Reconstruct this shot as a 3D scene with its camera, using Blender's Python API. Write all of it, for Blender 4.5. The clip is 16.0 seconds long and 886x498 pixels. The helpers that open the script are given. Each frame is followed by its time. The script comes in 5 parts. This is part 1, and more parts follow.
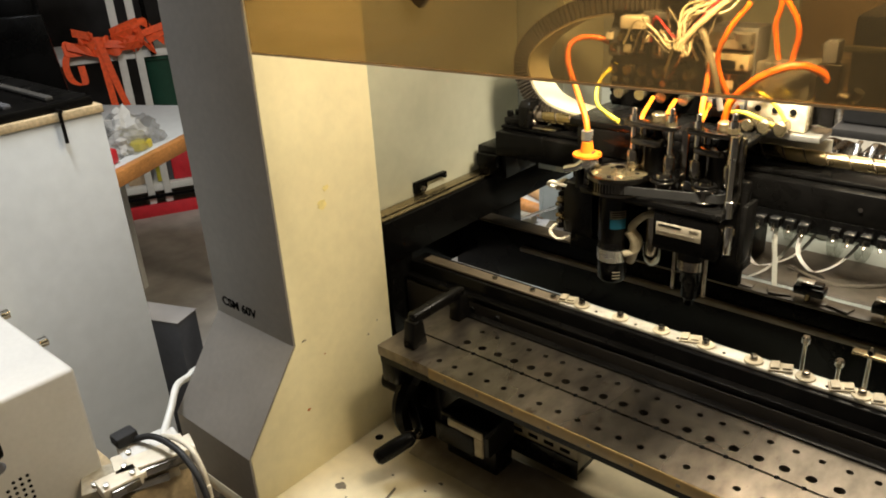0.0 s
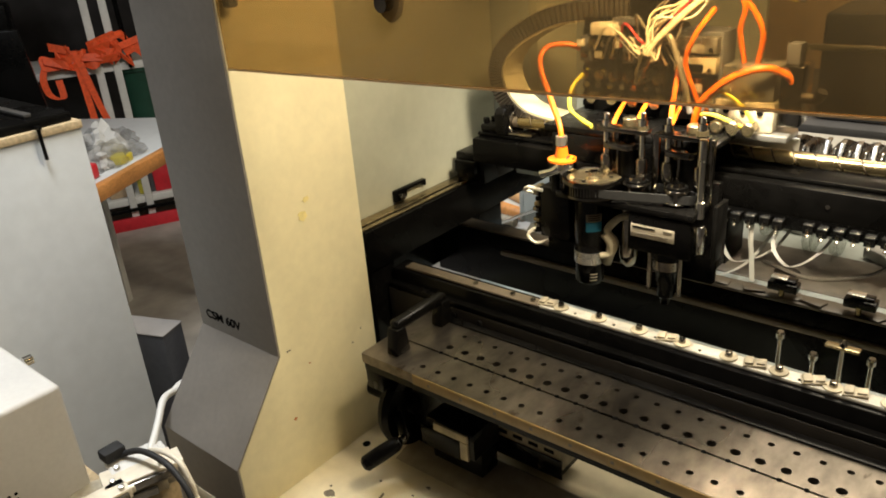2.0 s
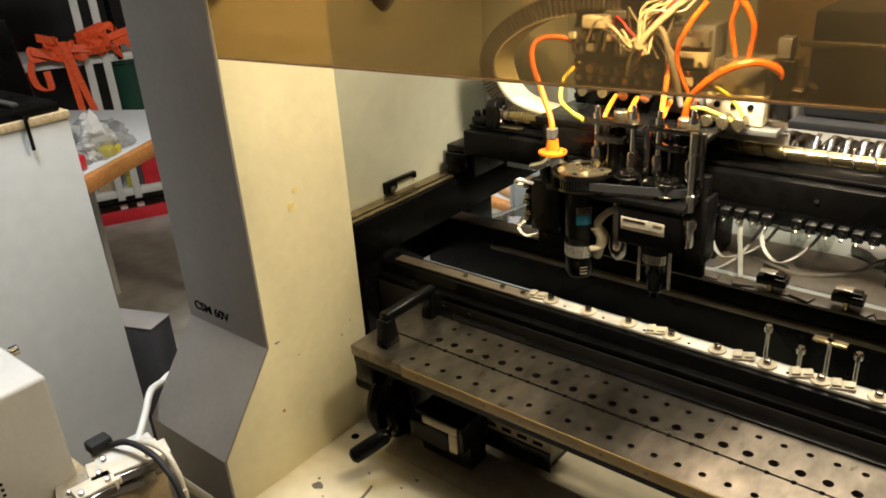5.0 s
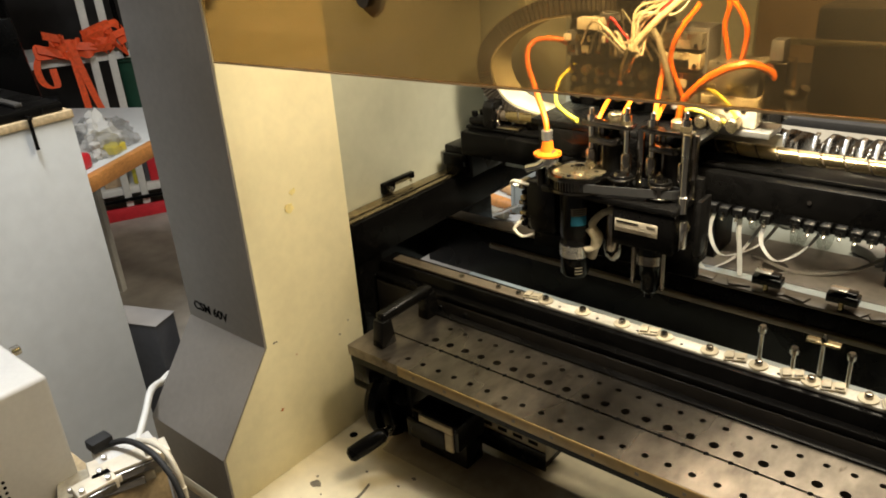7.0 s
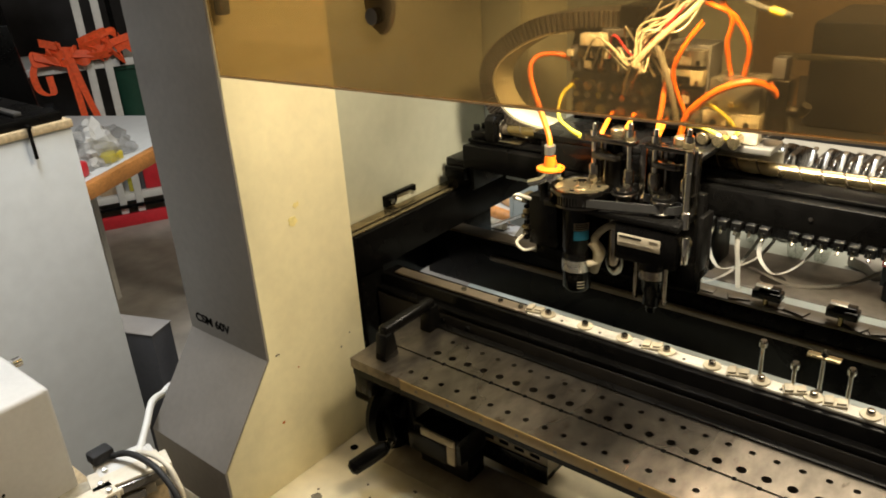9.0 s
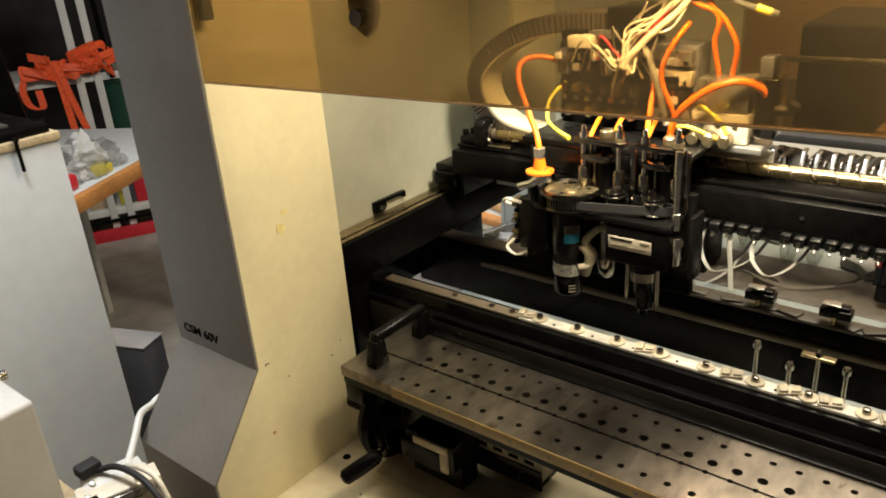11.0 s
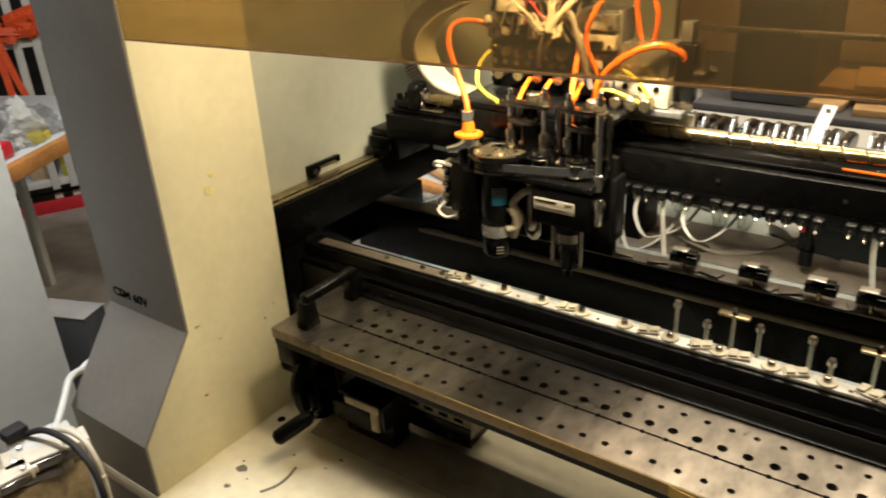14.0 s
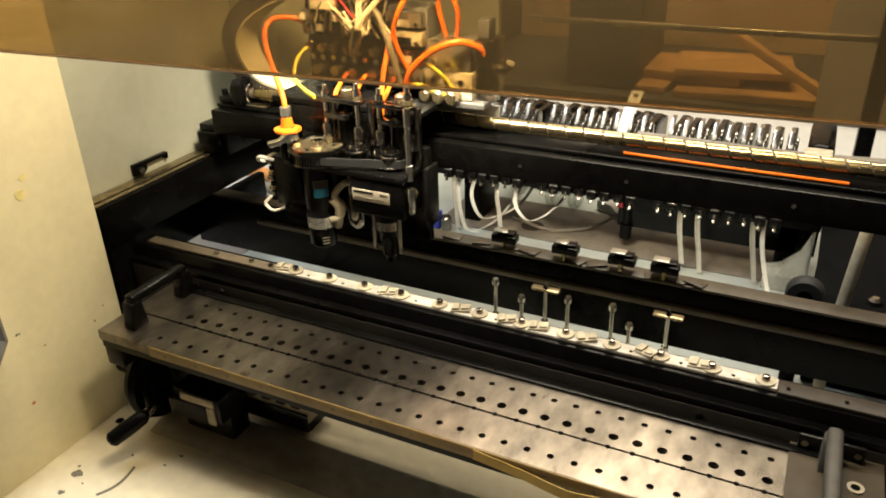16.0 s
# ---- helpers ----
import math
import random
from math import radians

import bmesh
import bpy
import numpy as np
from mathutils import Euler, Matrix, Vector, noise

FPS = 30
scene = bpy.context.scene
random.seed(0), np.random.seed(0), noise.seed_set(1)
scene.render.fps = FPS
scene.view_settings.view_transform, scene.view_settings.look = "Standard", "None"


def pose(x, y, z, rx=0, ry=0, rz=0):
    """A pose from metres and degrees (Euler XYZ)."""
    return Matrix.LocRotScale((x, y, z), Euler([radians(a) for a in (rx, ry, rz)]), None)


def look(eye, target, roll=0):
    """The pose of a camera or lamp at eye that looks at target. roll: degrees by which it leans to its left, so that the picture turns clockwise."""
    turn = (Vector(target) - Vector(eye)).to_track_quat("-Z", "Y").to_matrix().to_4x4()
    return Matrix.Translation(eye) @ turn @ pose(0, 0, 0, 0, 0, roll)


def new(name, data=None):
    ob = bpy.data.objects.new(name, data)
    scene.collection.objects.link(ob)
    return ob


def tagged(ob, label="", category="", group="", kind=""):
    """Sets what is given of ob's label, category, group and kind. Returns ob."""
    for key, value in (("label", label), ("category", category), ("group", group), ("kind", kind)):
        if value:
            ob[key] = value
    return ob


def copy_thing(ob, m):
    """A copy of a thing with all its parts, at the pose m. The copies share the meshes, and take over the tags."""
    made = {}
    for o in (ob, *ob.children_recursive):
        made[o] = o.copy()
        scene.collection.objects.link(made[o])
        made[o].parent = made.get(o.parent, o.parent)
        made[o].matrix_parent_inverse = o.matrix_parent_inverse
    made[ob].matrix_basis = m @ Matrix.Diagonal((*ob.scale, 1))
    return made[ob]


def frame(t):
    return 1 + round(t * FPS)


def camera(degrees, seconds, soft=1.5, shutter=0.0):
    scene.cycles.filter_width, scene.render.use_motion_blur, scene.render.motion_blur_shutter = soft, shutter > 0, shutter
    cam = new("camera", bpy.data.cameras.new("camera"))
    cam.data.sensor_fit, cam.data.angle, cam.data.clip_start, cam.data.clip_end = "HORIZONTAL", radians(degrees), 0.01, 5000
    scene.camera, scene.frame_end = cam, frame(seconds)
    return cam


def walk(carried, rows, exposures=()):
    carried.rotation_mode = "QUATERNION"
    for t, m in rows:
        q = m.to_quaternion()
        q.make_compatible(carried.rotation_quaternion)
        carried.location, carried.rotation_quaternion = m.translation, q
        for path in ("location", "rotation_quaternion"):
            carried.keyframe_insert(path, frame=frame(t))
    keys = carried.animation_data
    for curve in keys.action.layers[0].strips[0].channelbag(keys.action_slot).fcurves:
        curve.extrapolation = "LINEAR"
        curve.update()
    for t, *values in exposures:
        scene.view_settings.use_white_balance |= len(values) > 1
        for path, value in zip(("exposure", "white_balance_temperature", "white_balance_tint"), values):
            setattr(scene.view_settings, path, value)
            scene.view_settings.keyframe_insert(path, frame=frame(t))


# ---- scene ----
cam = camera(60.0, 16.0, soft=1.8, shutter=0.5)
PATH = [
    (0, (0.449, -0.474, 1.364), (-0.786, 0.871, 0.546), -3.4),
    (0.5, (0.451, -0.482, 1.367), (-0.787, 0.858, 0.547), -4.7),
    (1, (0.45, -0.487, 1.362), (-0.796, 0.844, 0.54), -3.9),
    (1.5, (0.454, -0.474, 1.378), (-0.775, 0.879, 0.567), -3.8),
    (2, (0.46, -0.477, 1.372), (-0.748, 0.894, 0.56), -4.6),
    (2.5, (0.46, -0.477, 1.369), (-0.758, 0.888, 0.56), -4.5),
    (3, (0.46, -0.474, 1.372), (-0.755, 0.892, 0.562), -4.9),
    (3.5, (0.458, -0.477, 1.371), (-0.745, 0.899, 0.56), -3.8),
    (4, (0.46, -0.473, 1.368), (-0.723, 0.907, 0.534), -4.0),
    (4.2, (0.457, -0.474, 1.368), (-0.722, 0.913, 0.541), -3.7),
    (6.3, (0.468, -0.478, 1.367), (-0.73, 0.897, 0.546), -4.4),
    (6.5, (0.469, -0.472, 1.376), (-0.726, 0.9, 0.547), -4.5),
    (7, (0.471, -0.472, 1.375), (-0.726, 0.896, 0.541), -4.2),
    (7.5, (0.466, -0.475, 1.374), (-0.732, 0.892, 0.541), -4.3),
    (8, (0.465, -0.478, 1.376), (-0.735, 0.89, 0.548), -3.1),
    (8.5, (0.462, -0.48, 1.379), (-0.743, 0.897, 0.571), -3.5),
    (9, (0.464, -0.478, 1.382), (-0.725, 0.908, 0.566), -3.7),
    (9.5, (0.459, -0.477, 1.375), (-0.742, 0.9, 0.562), -4.1),
    (10, (0.461, -0.469, 1.374), (-0.729, 0.927, 0.577), -3.8),
    (12.5, (0.469, -0.477, 1.375), (-0.708, 0.92, 0.559), -5.0),
    (13, (0.473, -0.472, 1.369), (-0.668, 0.928, 0.51), -4.3),
    (13.5, (0.478, -0.469, 1.368), (-0.643, 0.945, 0.505), -3.5),
    (14, (0.494, -0.465, 1.365), (-0.585, 0.981, 0.503), -3.0),
    (14.5, (0.527, -0.459, 1.375), (-0.418, 1.06, 0.481), -2.1),
    (15, (0.556, -0.462, 1.38), (-0.296, 1.108, 0.482), -0.9),
    (15.5, (0.565, -0.462, 1.384), (-0.229, 1.135, 0.479), -0.2),
    (16, (0.561, -0.46, 1.383), (-0.243, 1.129, 0.472), -1.6),
]
walk(cam, [(t, look(eye, target, roll)) for t, eye, target, roll in PATH], exposures=((0.0, 0.04), (12.5, 0.02), (15.4, 0.0), (16.0, 0.12)))

# ---- light ----
world = bpy.data.worlds.new("world")
scene.world = world
world.use_nodes = True
world.node_tree.nodes["Background"].inputs[0].default_value = (0.62, 0.68, 0.75, 1)
world.node_tree.nodes["Background"].inputs[1].default_value = 0.05


def area(name, eye, target, w, h, power, color):
    lamp = bpy.data.lights.new(name, "AREA")
    lamp.shape, lamp.size, lamp.size_y, lamp.energy, lamp.color = "RECTANGLE", w, h, power, color
    ob = new(name, lamp)
    ob.matrix_world = look(eye, target)
    return lamp


WARM, COOL = (1.0, 0.85, 0.585), (0.93, 0.96, 1.0)
area("machine_lamp", (0.42, -0.045, 1.70), (0.10, 0.06, 1.0), 0.13, 0.07, 6.3, WARM)
area("hood_lamp", (0.20, 0.08, 1.50), (0.19, 0.16, 1.0), 0.60, 0.04, 1.2, (1.0, 0.89, 0.68))
area("head_lamp", (0.24, 0.09, 1.46), (0.16, 0.27, 1.20), 0.10, 0.05, 2.6, (1.0, 0.89, 0.68)).spread = radians(75)
area("rear_ceiling_lamp", (0.45, 1.30, 2.66), (0.45, 1.4, 0.9), 1.2, 0.5, 52, (1.0, 0.88, 0.68))
area("left_ceiling_lamp", (-0.62, -0.12, 2.66), (-0.80, -0.1, 0.8), 0.3, 1.0, 45, COOL)


# ---- materials ----
def mat(name, color, rough=0.5, metal=0.0, vary=0.12, grain=60.0, bump=0.08, spots=0.0, spot_color=(0.1, 0.07, 0.04), spot_scale=14.0, stretch=(1, 1, 1), coat=0.0, piece=0.0, shine=0.5):
    m = bpy.data.materials.new(name)
    m.use_nodes = True
    nt = m.node_tree
    b = nt.nodes["Principled BSDF"]
    b.inputs["Specular IOR Level"].default_value = shine
    b.inputs["Metallic"].default_value, b.inputs["Coat Weight"].default_value = metal, coat
    tc = nt.nodes.new("ShaderNodeTexCoord")
    mp = nt.nodes.new("ShaderNodeMapping")
    mp.inputs["Scale"].default_value = stretch
    geo = nt.nodes.new("ShaderNodeNewGeometry")
    nt.links.new(geo.outputs["Position"], mp.inputs["Vector"])

    def tex(scale, detail=5.0):
        n = nt.nodes.new("ShaderNodeTexNoise")
        n.inputs["Scale"].default_value, n.inputs["Detail"].default_value = scale, detail
        nt.links.new(mp.outputs[0], n.inputs["Vector"])
        return n

    def ramp(src, a, b_, lo, hi):
        n = nt.nodes.new("ShaderNodeMapRange")
        for i, v in enumerate((a, b_, lo, hi), 1):
            n.inputs[i].default_value = v
        nt.links.new(src, n.inputs[0])
        return n.outputs[0]

    fine, broad = tex(grain), tex(grain * 0.11, 3.0)
    mul = nt.nodes.new("ShaderNodeMath")
    mul.operation = "MULTIPLY"
    nt.links.new(ramp(fine.outputs[0], 0.3, 0.7, 1 - vary, 1 + vary), mul.inputs[0])
    nt.links.new(ramp(broad.outputs[0], 0.3, 0.7, 1 - vary * 1.3, 1 + vary), mul.inputs[1])
    val = mul.outputs[0]
    if piece:
        info = nt.nodes.new("ShaderNodeObjectInfo")
        m2 = nt.nodes.new("ShaderNodeMath")
        m2.operation = "MULTIPLY"
        nt.links.new(val, m2.inputs[0])
        nt.links.new(ramp(info.outputs["Random"], 0, 1, 1 - piece, 1 + piece), m2.inputs[1])
        val = m2.outputs[0]
    sc = nt.nodes.new("ShaderNodeVectorMath")
    sc.operation = "SCALE"
    sc.inputs[0].default_value = color
    nt.links.new(val, sc.inputs["Scale"])
    col = sc.outputs[0]
    if spots:
        sp = tex(spot_scale, 8.0)
        mix = nt.nodes.new("ShaderNodeMix")
        mix.data_type = "RGBA"
        mix.inputs[7].default_value = (*spot_color, 1)
        nt.links.new(ramp(sp.outputs[0], 0.72 - spots * 0.3, 0.78 - spots * 0.25, 0, 0.85), mix.inputs[0])
        nt.links.new(col, mix.inputs[6])
        col = mix.outputs[2]
    nt.links.new(col, b.inputs["Base Color"])
    nt.links.new(ramp(broad.outputs[0], 0.3, 0.7, max(0.02, rough * 0.8), min(1, rough * 1.2)), b.inputs["Roughness"])
    if bump:
        bn = nt.nodes.new("ShaderNodeBump")
        bn.inputs["Strength"].default_value, bn.inputs["Distance"].default_value = bump, 0.001
        nt.links.new(fine.outputs[0], bn.inputs["Height"])
        nt.links.new(bn.outputs[0], b.inputs["Normal"])
    return m


def sheet(name, tint, gloss=0.06, dust=0.0, dust_color=(0.7, 0.6, 0.45), rough=0.05):
    """A thin clear sheet: tinted see-through, a Fresnel gloss and a film of dust."""
    m = bpy.data.materials.new(name)
    m.use_nodes = True
    nt = m.node_tree
    nt.nodes.remove(nt.nodes["Principled BSDF"])
    out = nt.nodes["Material Output"]
    tr, gl, df = (nt.nodes.new(k) for k in ("ShaderNodeBsdfTransparent", "ShaderNodeBsdfGlossy", "ShaderNodeBsdfTranslucent"))
    tr.inputs[0].default_value = (*tint, 1)
    gl.inputs["Roughness"].default_value = rough
    df.inputs[0].default_value = (*dust_color, 1)
    facing = nt.nodes.new("ShaderNodeLayerWeight")
    facing.inputs[0].default_value = 0.5
    power = nt.nodes.new("ShaderNodeMath")
    power.operation = "POWER"
    power.inputs[1].default_value = 5.0
    nt.links.new(facing.outputs["Facing"], power.inputs[0])
    fr = nt.nodes.new("ShaderNodeMapRange")
    fr.inputs[3].default_value, fr.inputs[4].default_value = 0.03, 0.7
    nt.links.new(power.outputs[0], fr.inputs[0])
    m1, m2 = nt.nodes.new("ShaderNodeMixShader"), nt.nodes.new("ShaderNodeMixShader")
    ns = nt.nodes.new("ShaderNodeTexNoise")
    ns.inputs["Scale"].default_value = 9.0
    ns.inputs["Detail"].default_value = 6.0
    geo = nt.nodes.new("ShaderNodeNewGeometry")
    nt.links.new(geo.outputs["Position"], ns.inputs["Vector"])
    mr = nt.nodes.new("ShaderNodeMapRange")
    for i, v in enumerate((0.25, 0.75, dust * 0.5, dust * 1.5), 1):
        mr.inputs[i].default_value = v
    nt.links.new(ns.outputs[0], mr.inputs[0])
    nt.links.new(mr.outputs[0], m1.inputs[0])
    nt.links.new(tr.outputs[0], m1.inputs[1])
    nt.links.new(df.outputs[0], m1.inputs[2])
    nt.links.new(fr.outputs[0], m2.inputs[0])
    nt.links.new(m1.outputs[0], m2.inputs[1])
    nt.links.new(gl.outputs[0], m2.inputs[2])
    nt.links.new(m2.outputs[0], out.inputs[0])
    return m


CREAM = mat("cream_paint", (0.74, 0.66, 0.42), 0.5, vary=0.035, grain=90, bump=0.05)
CREAM_BASE = mat("worn_cream_paint", (0.66, 0.58, 0.40), 0.5, vary=0.07, grain=60, bump=0.06, spots=0.12, spot_color=(0.16, 0.13, 0.09), spot_scale=22)
TAUPE = mat("grey_taupe_paint", (0.19, 0.172, 0.148), 0.55, vary=0.05, grain=140, bump=0.06)
WALL_IN = mat("pale_inner_paint", (0.47, 0.47, 0.37), 0.5, vary=0.05, grain=50, bump=0.04)
GREEN_GREY = mat("pale_green_grey_paint", (0.37, 0.40, 0.37), 0.45, vary=0.06, grain=40, bump=0.03)
BLACK = mat("black_enamel", (0.003, 0.0028, 0.0026), 0.27, vary=0.3, grain=80, bump=0.06, shine=0.08)
BLACK_SAT = mat("black_anodised", (0.004, 0.0037, 0.0034), 0.27, shine=0.15, vary=0.3, grain=120, bump=0.05, spots=0.06, spot_color=(0.12, 0.10, 0.07), spot_scale=60)
RUBBER = mat("black_rubber", (0.008, 0.0075, 0.007), 0.7, vary=0.25, grain=150, bump=0.1)
STEEL_PLATE = mat("oiled_ground_steel", (0.190, 0.164, 0.133), 0.30, metal=0.9, vary=0.36, grain=70, bump=0.12, spots=0.20, spot_color=(0.07, 0.05, 0.032), spot_scale=75, stretch=(1.0, 0.5, 1.0))
STEEL = mat("bright_steel", (0.60, 0.58, 0.53), 0.12, metal=1.0, vary=0.12, grain=90, bump=0.03)
STEEL_DULL = mat("dull_steel", (0.27, 0.245, 0.21), 0.20, metal=1.0, vary=0.2, grain=90, bump=0.06)
ALU = mat("aluminium", (0.55, 0.53, 0.48), 0.28, metal=0.9, vary=0.1, grain=120, bump=0.05)
SCREW = mat("ballscrew_steel", (0.38, 0.30, 0.155), 0.26, metal=1.0, vary=0.12, grain=120, bump=0.02)
FEED = mat("feeder_steel", (0.33, 0.32, 0.30), 0.22, metal=0.9, vary=0.25, grain=140, bump=0.05, spots=0.3, spot_color=(0.05, 0.05, 0.045), spot_scale=90)
BRASS = mat("worn_brass_rail", (0.32, 0.255, 0.145), 0.26, metal=0.9, vary=0.2, grain=80, bump=0.05)
RULER_NEW = mat("bright_ruler_strip", (0.50, 0.33, 0.07), 0.5, vary=0.16, grain=60, bump=0.04)
GREY_METAL = mat("dull_grey_metal", (0.06, 0.056, 0.05), 0.55, metal=0.3, vary=0.15, grain=90, bump=0.06, shine=0.3)
MATT_BLACK = mat("matt_black_paint", (0.004, 0.004, 0.004), 0.9, vary=0.2, grain=60, bump=0.05, shine=0.03)
BROWN_MAT = mat("brown_grey_mat", (0.15, 0.13, 0.105), 0.6, vary=0.2, grain=40, bump=0.06, spots=0.12, spot_color=(0.05, 0.04, 0.03), spot_scale=20)
# brown lowered to hold the light falling off at the right end
TAN_DIM = mat("dimmed_brown_steel", (0.045, 0.034, 0.022), 0.6, vary=0.2, grain=60, bump=0.06, shine=0.2)
SKIRT = mat("dark_brown_enamel", (0.010, 0.008, 0.006), 0.55, vary=0.25, grain=50, bump=0.05, shine=0.25)
# near-black brown holding the dim light at the rail's right end
DIM_STRIP = mat("dimmed_dark_strip", (0.022, 0.017, 0.012), 0.5, vary=0.3, grain=70, bump=0.06, shine=0.2)
RULER = mat("yellowed_ruler_strip", (0.25, 0.165, 0.055), 0.5, vary=0.16, grain=60, bump=0.04, spots=0.1, spot_color=(0.20, 0.13, 0.04), spot_scale=50)
OFFWHITE = mat("off_white_strip", (0.38, 0.355, 0.30), 0.45, vary=0.25, grain=80, bump=0.06, spots=0.40, spot_color=(0.22, 0.17, 0.11), spot_scale=60)
STEEL_DARK = mat("dark_oiled_steel", (0.11, 0.10, 0.085), 0.20, metal=1.0, vary=0.25, grain=90, bump=0.05)
BROWN_STRIP = mat("brown_dirty_strip", (0.085, 0.066, 0.043), 0.5, vary=0.22, grain=70, bump=0.06, spots=0.2, spot_color=(0.08, 0.05, 0.03), spot_scale=45)
# cream with grime, also darkened for the shade under the feeder plate
GRIMY_SHADED = mat("grimy_shaded_cream_paint", (0.34, 0.28, 0.18), 0.55, vary=0.3, grain=50, bump=0.08, spots=0.25, spot_color=(0.08, 0.06, 0.04), spot_scale=40)
# brown that holds the feeder plate's shade on the sill
SILL = mat("shaded_brown_paint", (0.32, 0.275, 0.20), 0.5, vary=0.2, grain=60, bump=0.06)
PALE_TAB = mat("pale_plastic_tab", (0.33, 0.285, 0.20), 0.5, vary=0.22, grain=120, bump=0.04)
ORANGE = mat("orange_tube", (0.82, 0.17, 0.008), 0.35, vary=0.06, grain=90, bump=0.0)
ORANGE_WEB = mat("orange_webbing", (0.85, 0.10, 0.02), 0.7, vary=0.15, grain=70, bump=0.15)
YELLOW = mat("yellow_tube", (0.60, 0.50, 0.05), 0.35, vary=0.06, grain=90, bump=0.0)
RED = mat("red_plastic", (0.55, 0.02, 0.03), 0.45, vary=0.1, grain=40, bump=0.03)
WHITE = mat("white_plastic", (0.66, 0.645, 0.59), 0.45, vary=0.05, grain=70, bump=0.04)
TAPE = mat("paper_tape", (0.50, 0.48, 0.42), 0.6, vary=0.08, grain=90, bump=0.04)
WHITE_WIRE = mat("pale_wire", (0.62, 0.56, 0.44), 0.45, vary=0.08, grain=90, bump=0.0)
BEIGE = mat("beige_case", (0.58, 0.565, 0.52), 0.5, vary=0.03, grain=200, bump=0.05)
GREY_PANEL = mat("light_grey_panel", (0.54, 0.555, 0.55), 0.55, vary=0.04, grain=30, bump=0.03)
DARK_GREY = mat("dark_grey_case", (0.07, 0.07, 0.075), 0.5, vary=0.1, grain=60, bump=0.04)
HOSE = mat("grey_ribbed_hose", (0.17, 0.15, 0.12), 0.5, vary=0.15, grain=90, bump=0.05)
CONDUIT = mat("dark_ribbed_conduit", (0.036, 0.029, 0.022), 0.42, vary=0.15, grain=90, bump=0.05)
HOSE_IN = mat("cream_inner_band", (0.56, 0.50, 0.33), 0.5, vary=0.06, grain=60, bump=0.03)
WOOD = mat("pine_board", (0.50, 0.30, 0.13), 0.55, vary=0.2, grain=30, bump=0.08, stretch=(1, 1, 6))
WOOD_EDGE = mat("varnished_wood_edge", (0.48, 0.21, 0.06), 0.4, vary=0.18, grain=40, bump=0.05, stretch=(4, 1, 4))
CHIPBOARD = mat("chipboard", (0.46, 0.35, 0.20), 0.7, vary=0.2, grain=160, bump=0.12)
CONCRETE = mat("concrete_floor", (0.40, 0.37, 0.325), 0.6, vary=0.2, grain=9, bump=0.1, spots=0.12, spot_color=(0.10, 0.085, 0.07), spot_scale=3)
PLASTER = mat("wall_plaster", (0.30, 0.28, 0.26), 0.8, vary=0.1, grain=12, bump=0.1)
# wall colour kept near black to hold the shade of the far side
SHADED_WALL = mat("shaded_wall", (0.05, 0.048, 0.05), 0.8, vary=0.3, grain=6, bump=0.1)
CEILING = mat("ceiling_paint", (0.6, 0.58, 0.54), 0.8, vary=0.06, grain=8, bump=0.05)
BLUE = mat("blue_label", (0.03, 0.22, 0.36), 0.4, vary=0.08, grain=90, bump=0.0)
BLUE_PLASTIC = mat("blue_plastic", (0.03, 0.05, 0.45), 0.4, vary=0.08, grain=90, bump=0.0)
LABEL = mat("yellowed_paper_label", (0.31, 0.27, 0.20), 0.5, vary=0.08, grain=120, bump=0.02)
# black of the print, and of the shade inside holes and slots
INK_HOLE = mat("black_ink_and_hole_shade", (0.003, 0.003, 0.003), 0.95, shine=0.03, vary=0.1, grain=90, bump=0.0)
GREEN = mat("dark_green_plastic", (0.012, 0.06, 0.035), 0.5, vary=0.12, grain=30, bump=0.03)
GREEN_WIRE = mat("yellow_green_wire", (0.35, 0.55, 0.05), 0.4, vary=0.08, grain=90, bump=0.0)
PAPER = mat("white_paper", (0.44, 0.43, 0.40), 0.7, vary=0.05, grain=30, bump=0.03)
TAN = mat("brown_cardboard", (0.46, 0.33, 0.20), 0.75, vary=0.12, grain=60, bump=0.05)
RUST = mat("rust_stain", (0.40, 0.12, 0.02), 0.7, vary=0.2, grain=200, bump=0.05)
CHIP = mat("bare_paint_chip", (0.15, 0.125, 0.09), 0.6, vary=0.2, grain=120, bump=0.05)
YSTAIN = mat("yellow_stain", (0.72, 0.61, 0.26), 0.55, vary=0.1, grain=120, bump=0.02)
COVER = sheet("smoked_acrylic", (0.54, 0.45, 0.295), dust=0.05, dust_color=(0.75, 0.64, 0.45))
# pale opaque colour for light glowing in the sheet's edge
EDGE_GLOW = mat("acrylic_edge_glow", (0.62, 0.42, 0.22), 0.3, vary=0.1, grain=90, bump=0.0)
CLEAR = sheet("clear_film", (0.90, 0.92, 0.90), dust=0.18, dust_color=(0.8, 0.8, 0.78), rough=0.15)
BAG = sheet("clear_plastic_bag", (0.88, 0.88, 0.88), dust=0.22, dust_color=(0.85, 0.85, 0.85), rough=0.12)


# ---- mesh helpers ----
def thing(name, at, label, category, group="", kind=""):
    ob = new(name)
    ob.empty_display_size = 0.02
    ob.location = at
    return tagged(ob, label, category, group, kind)


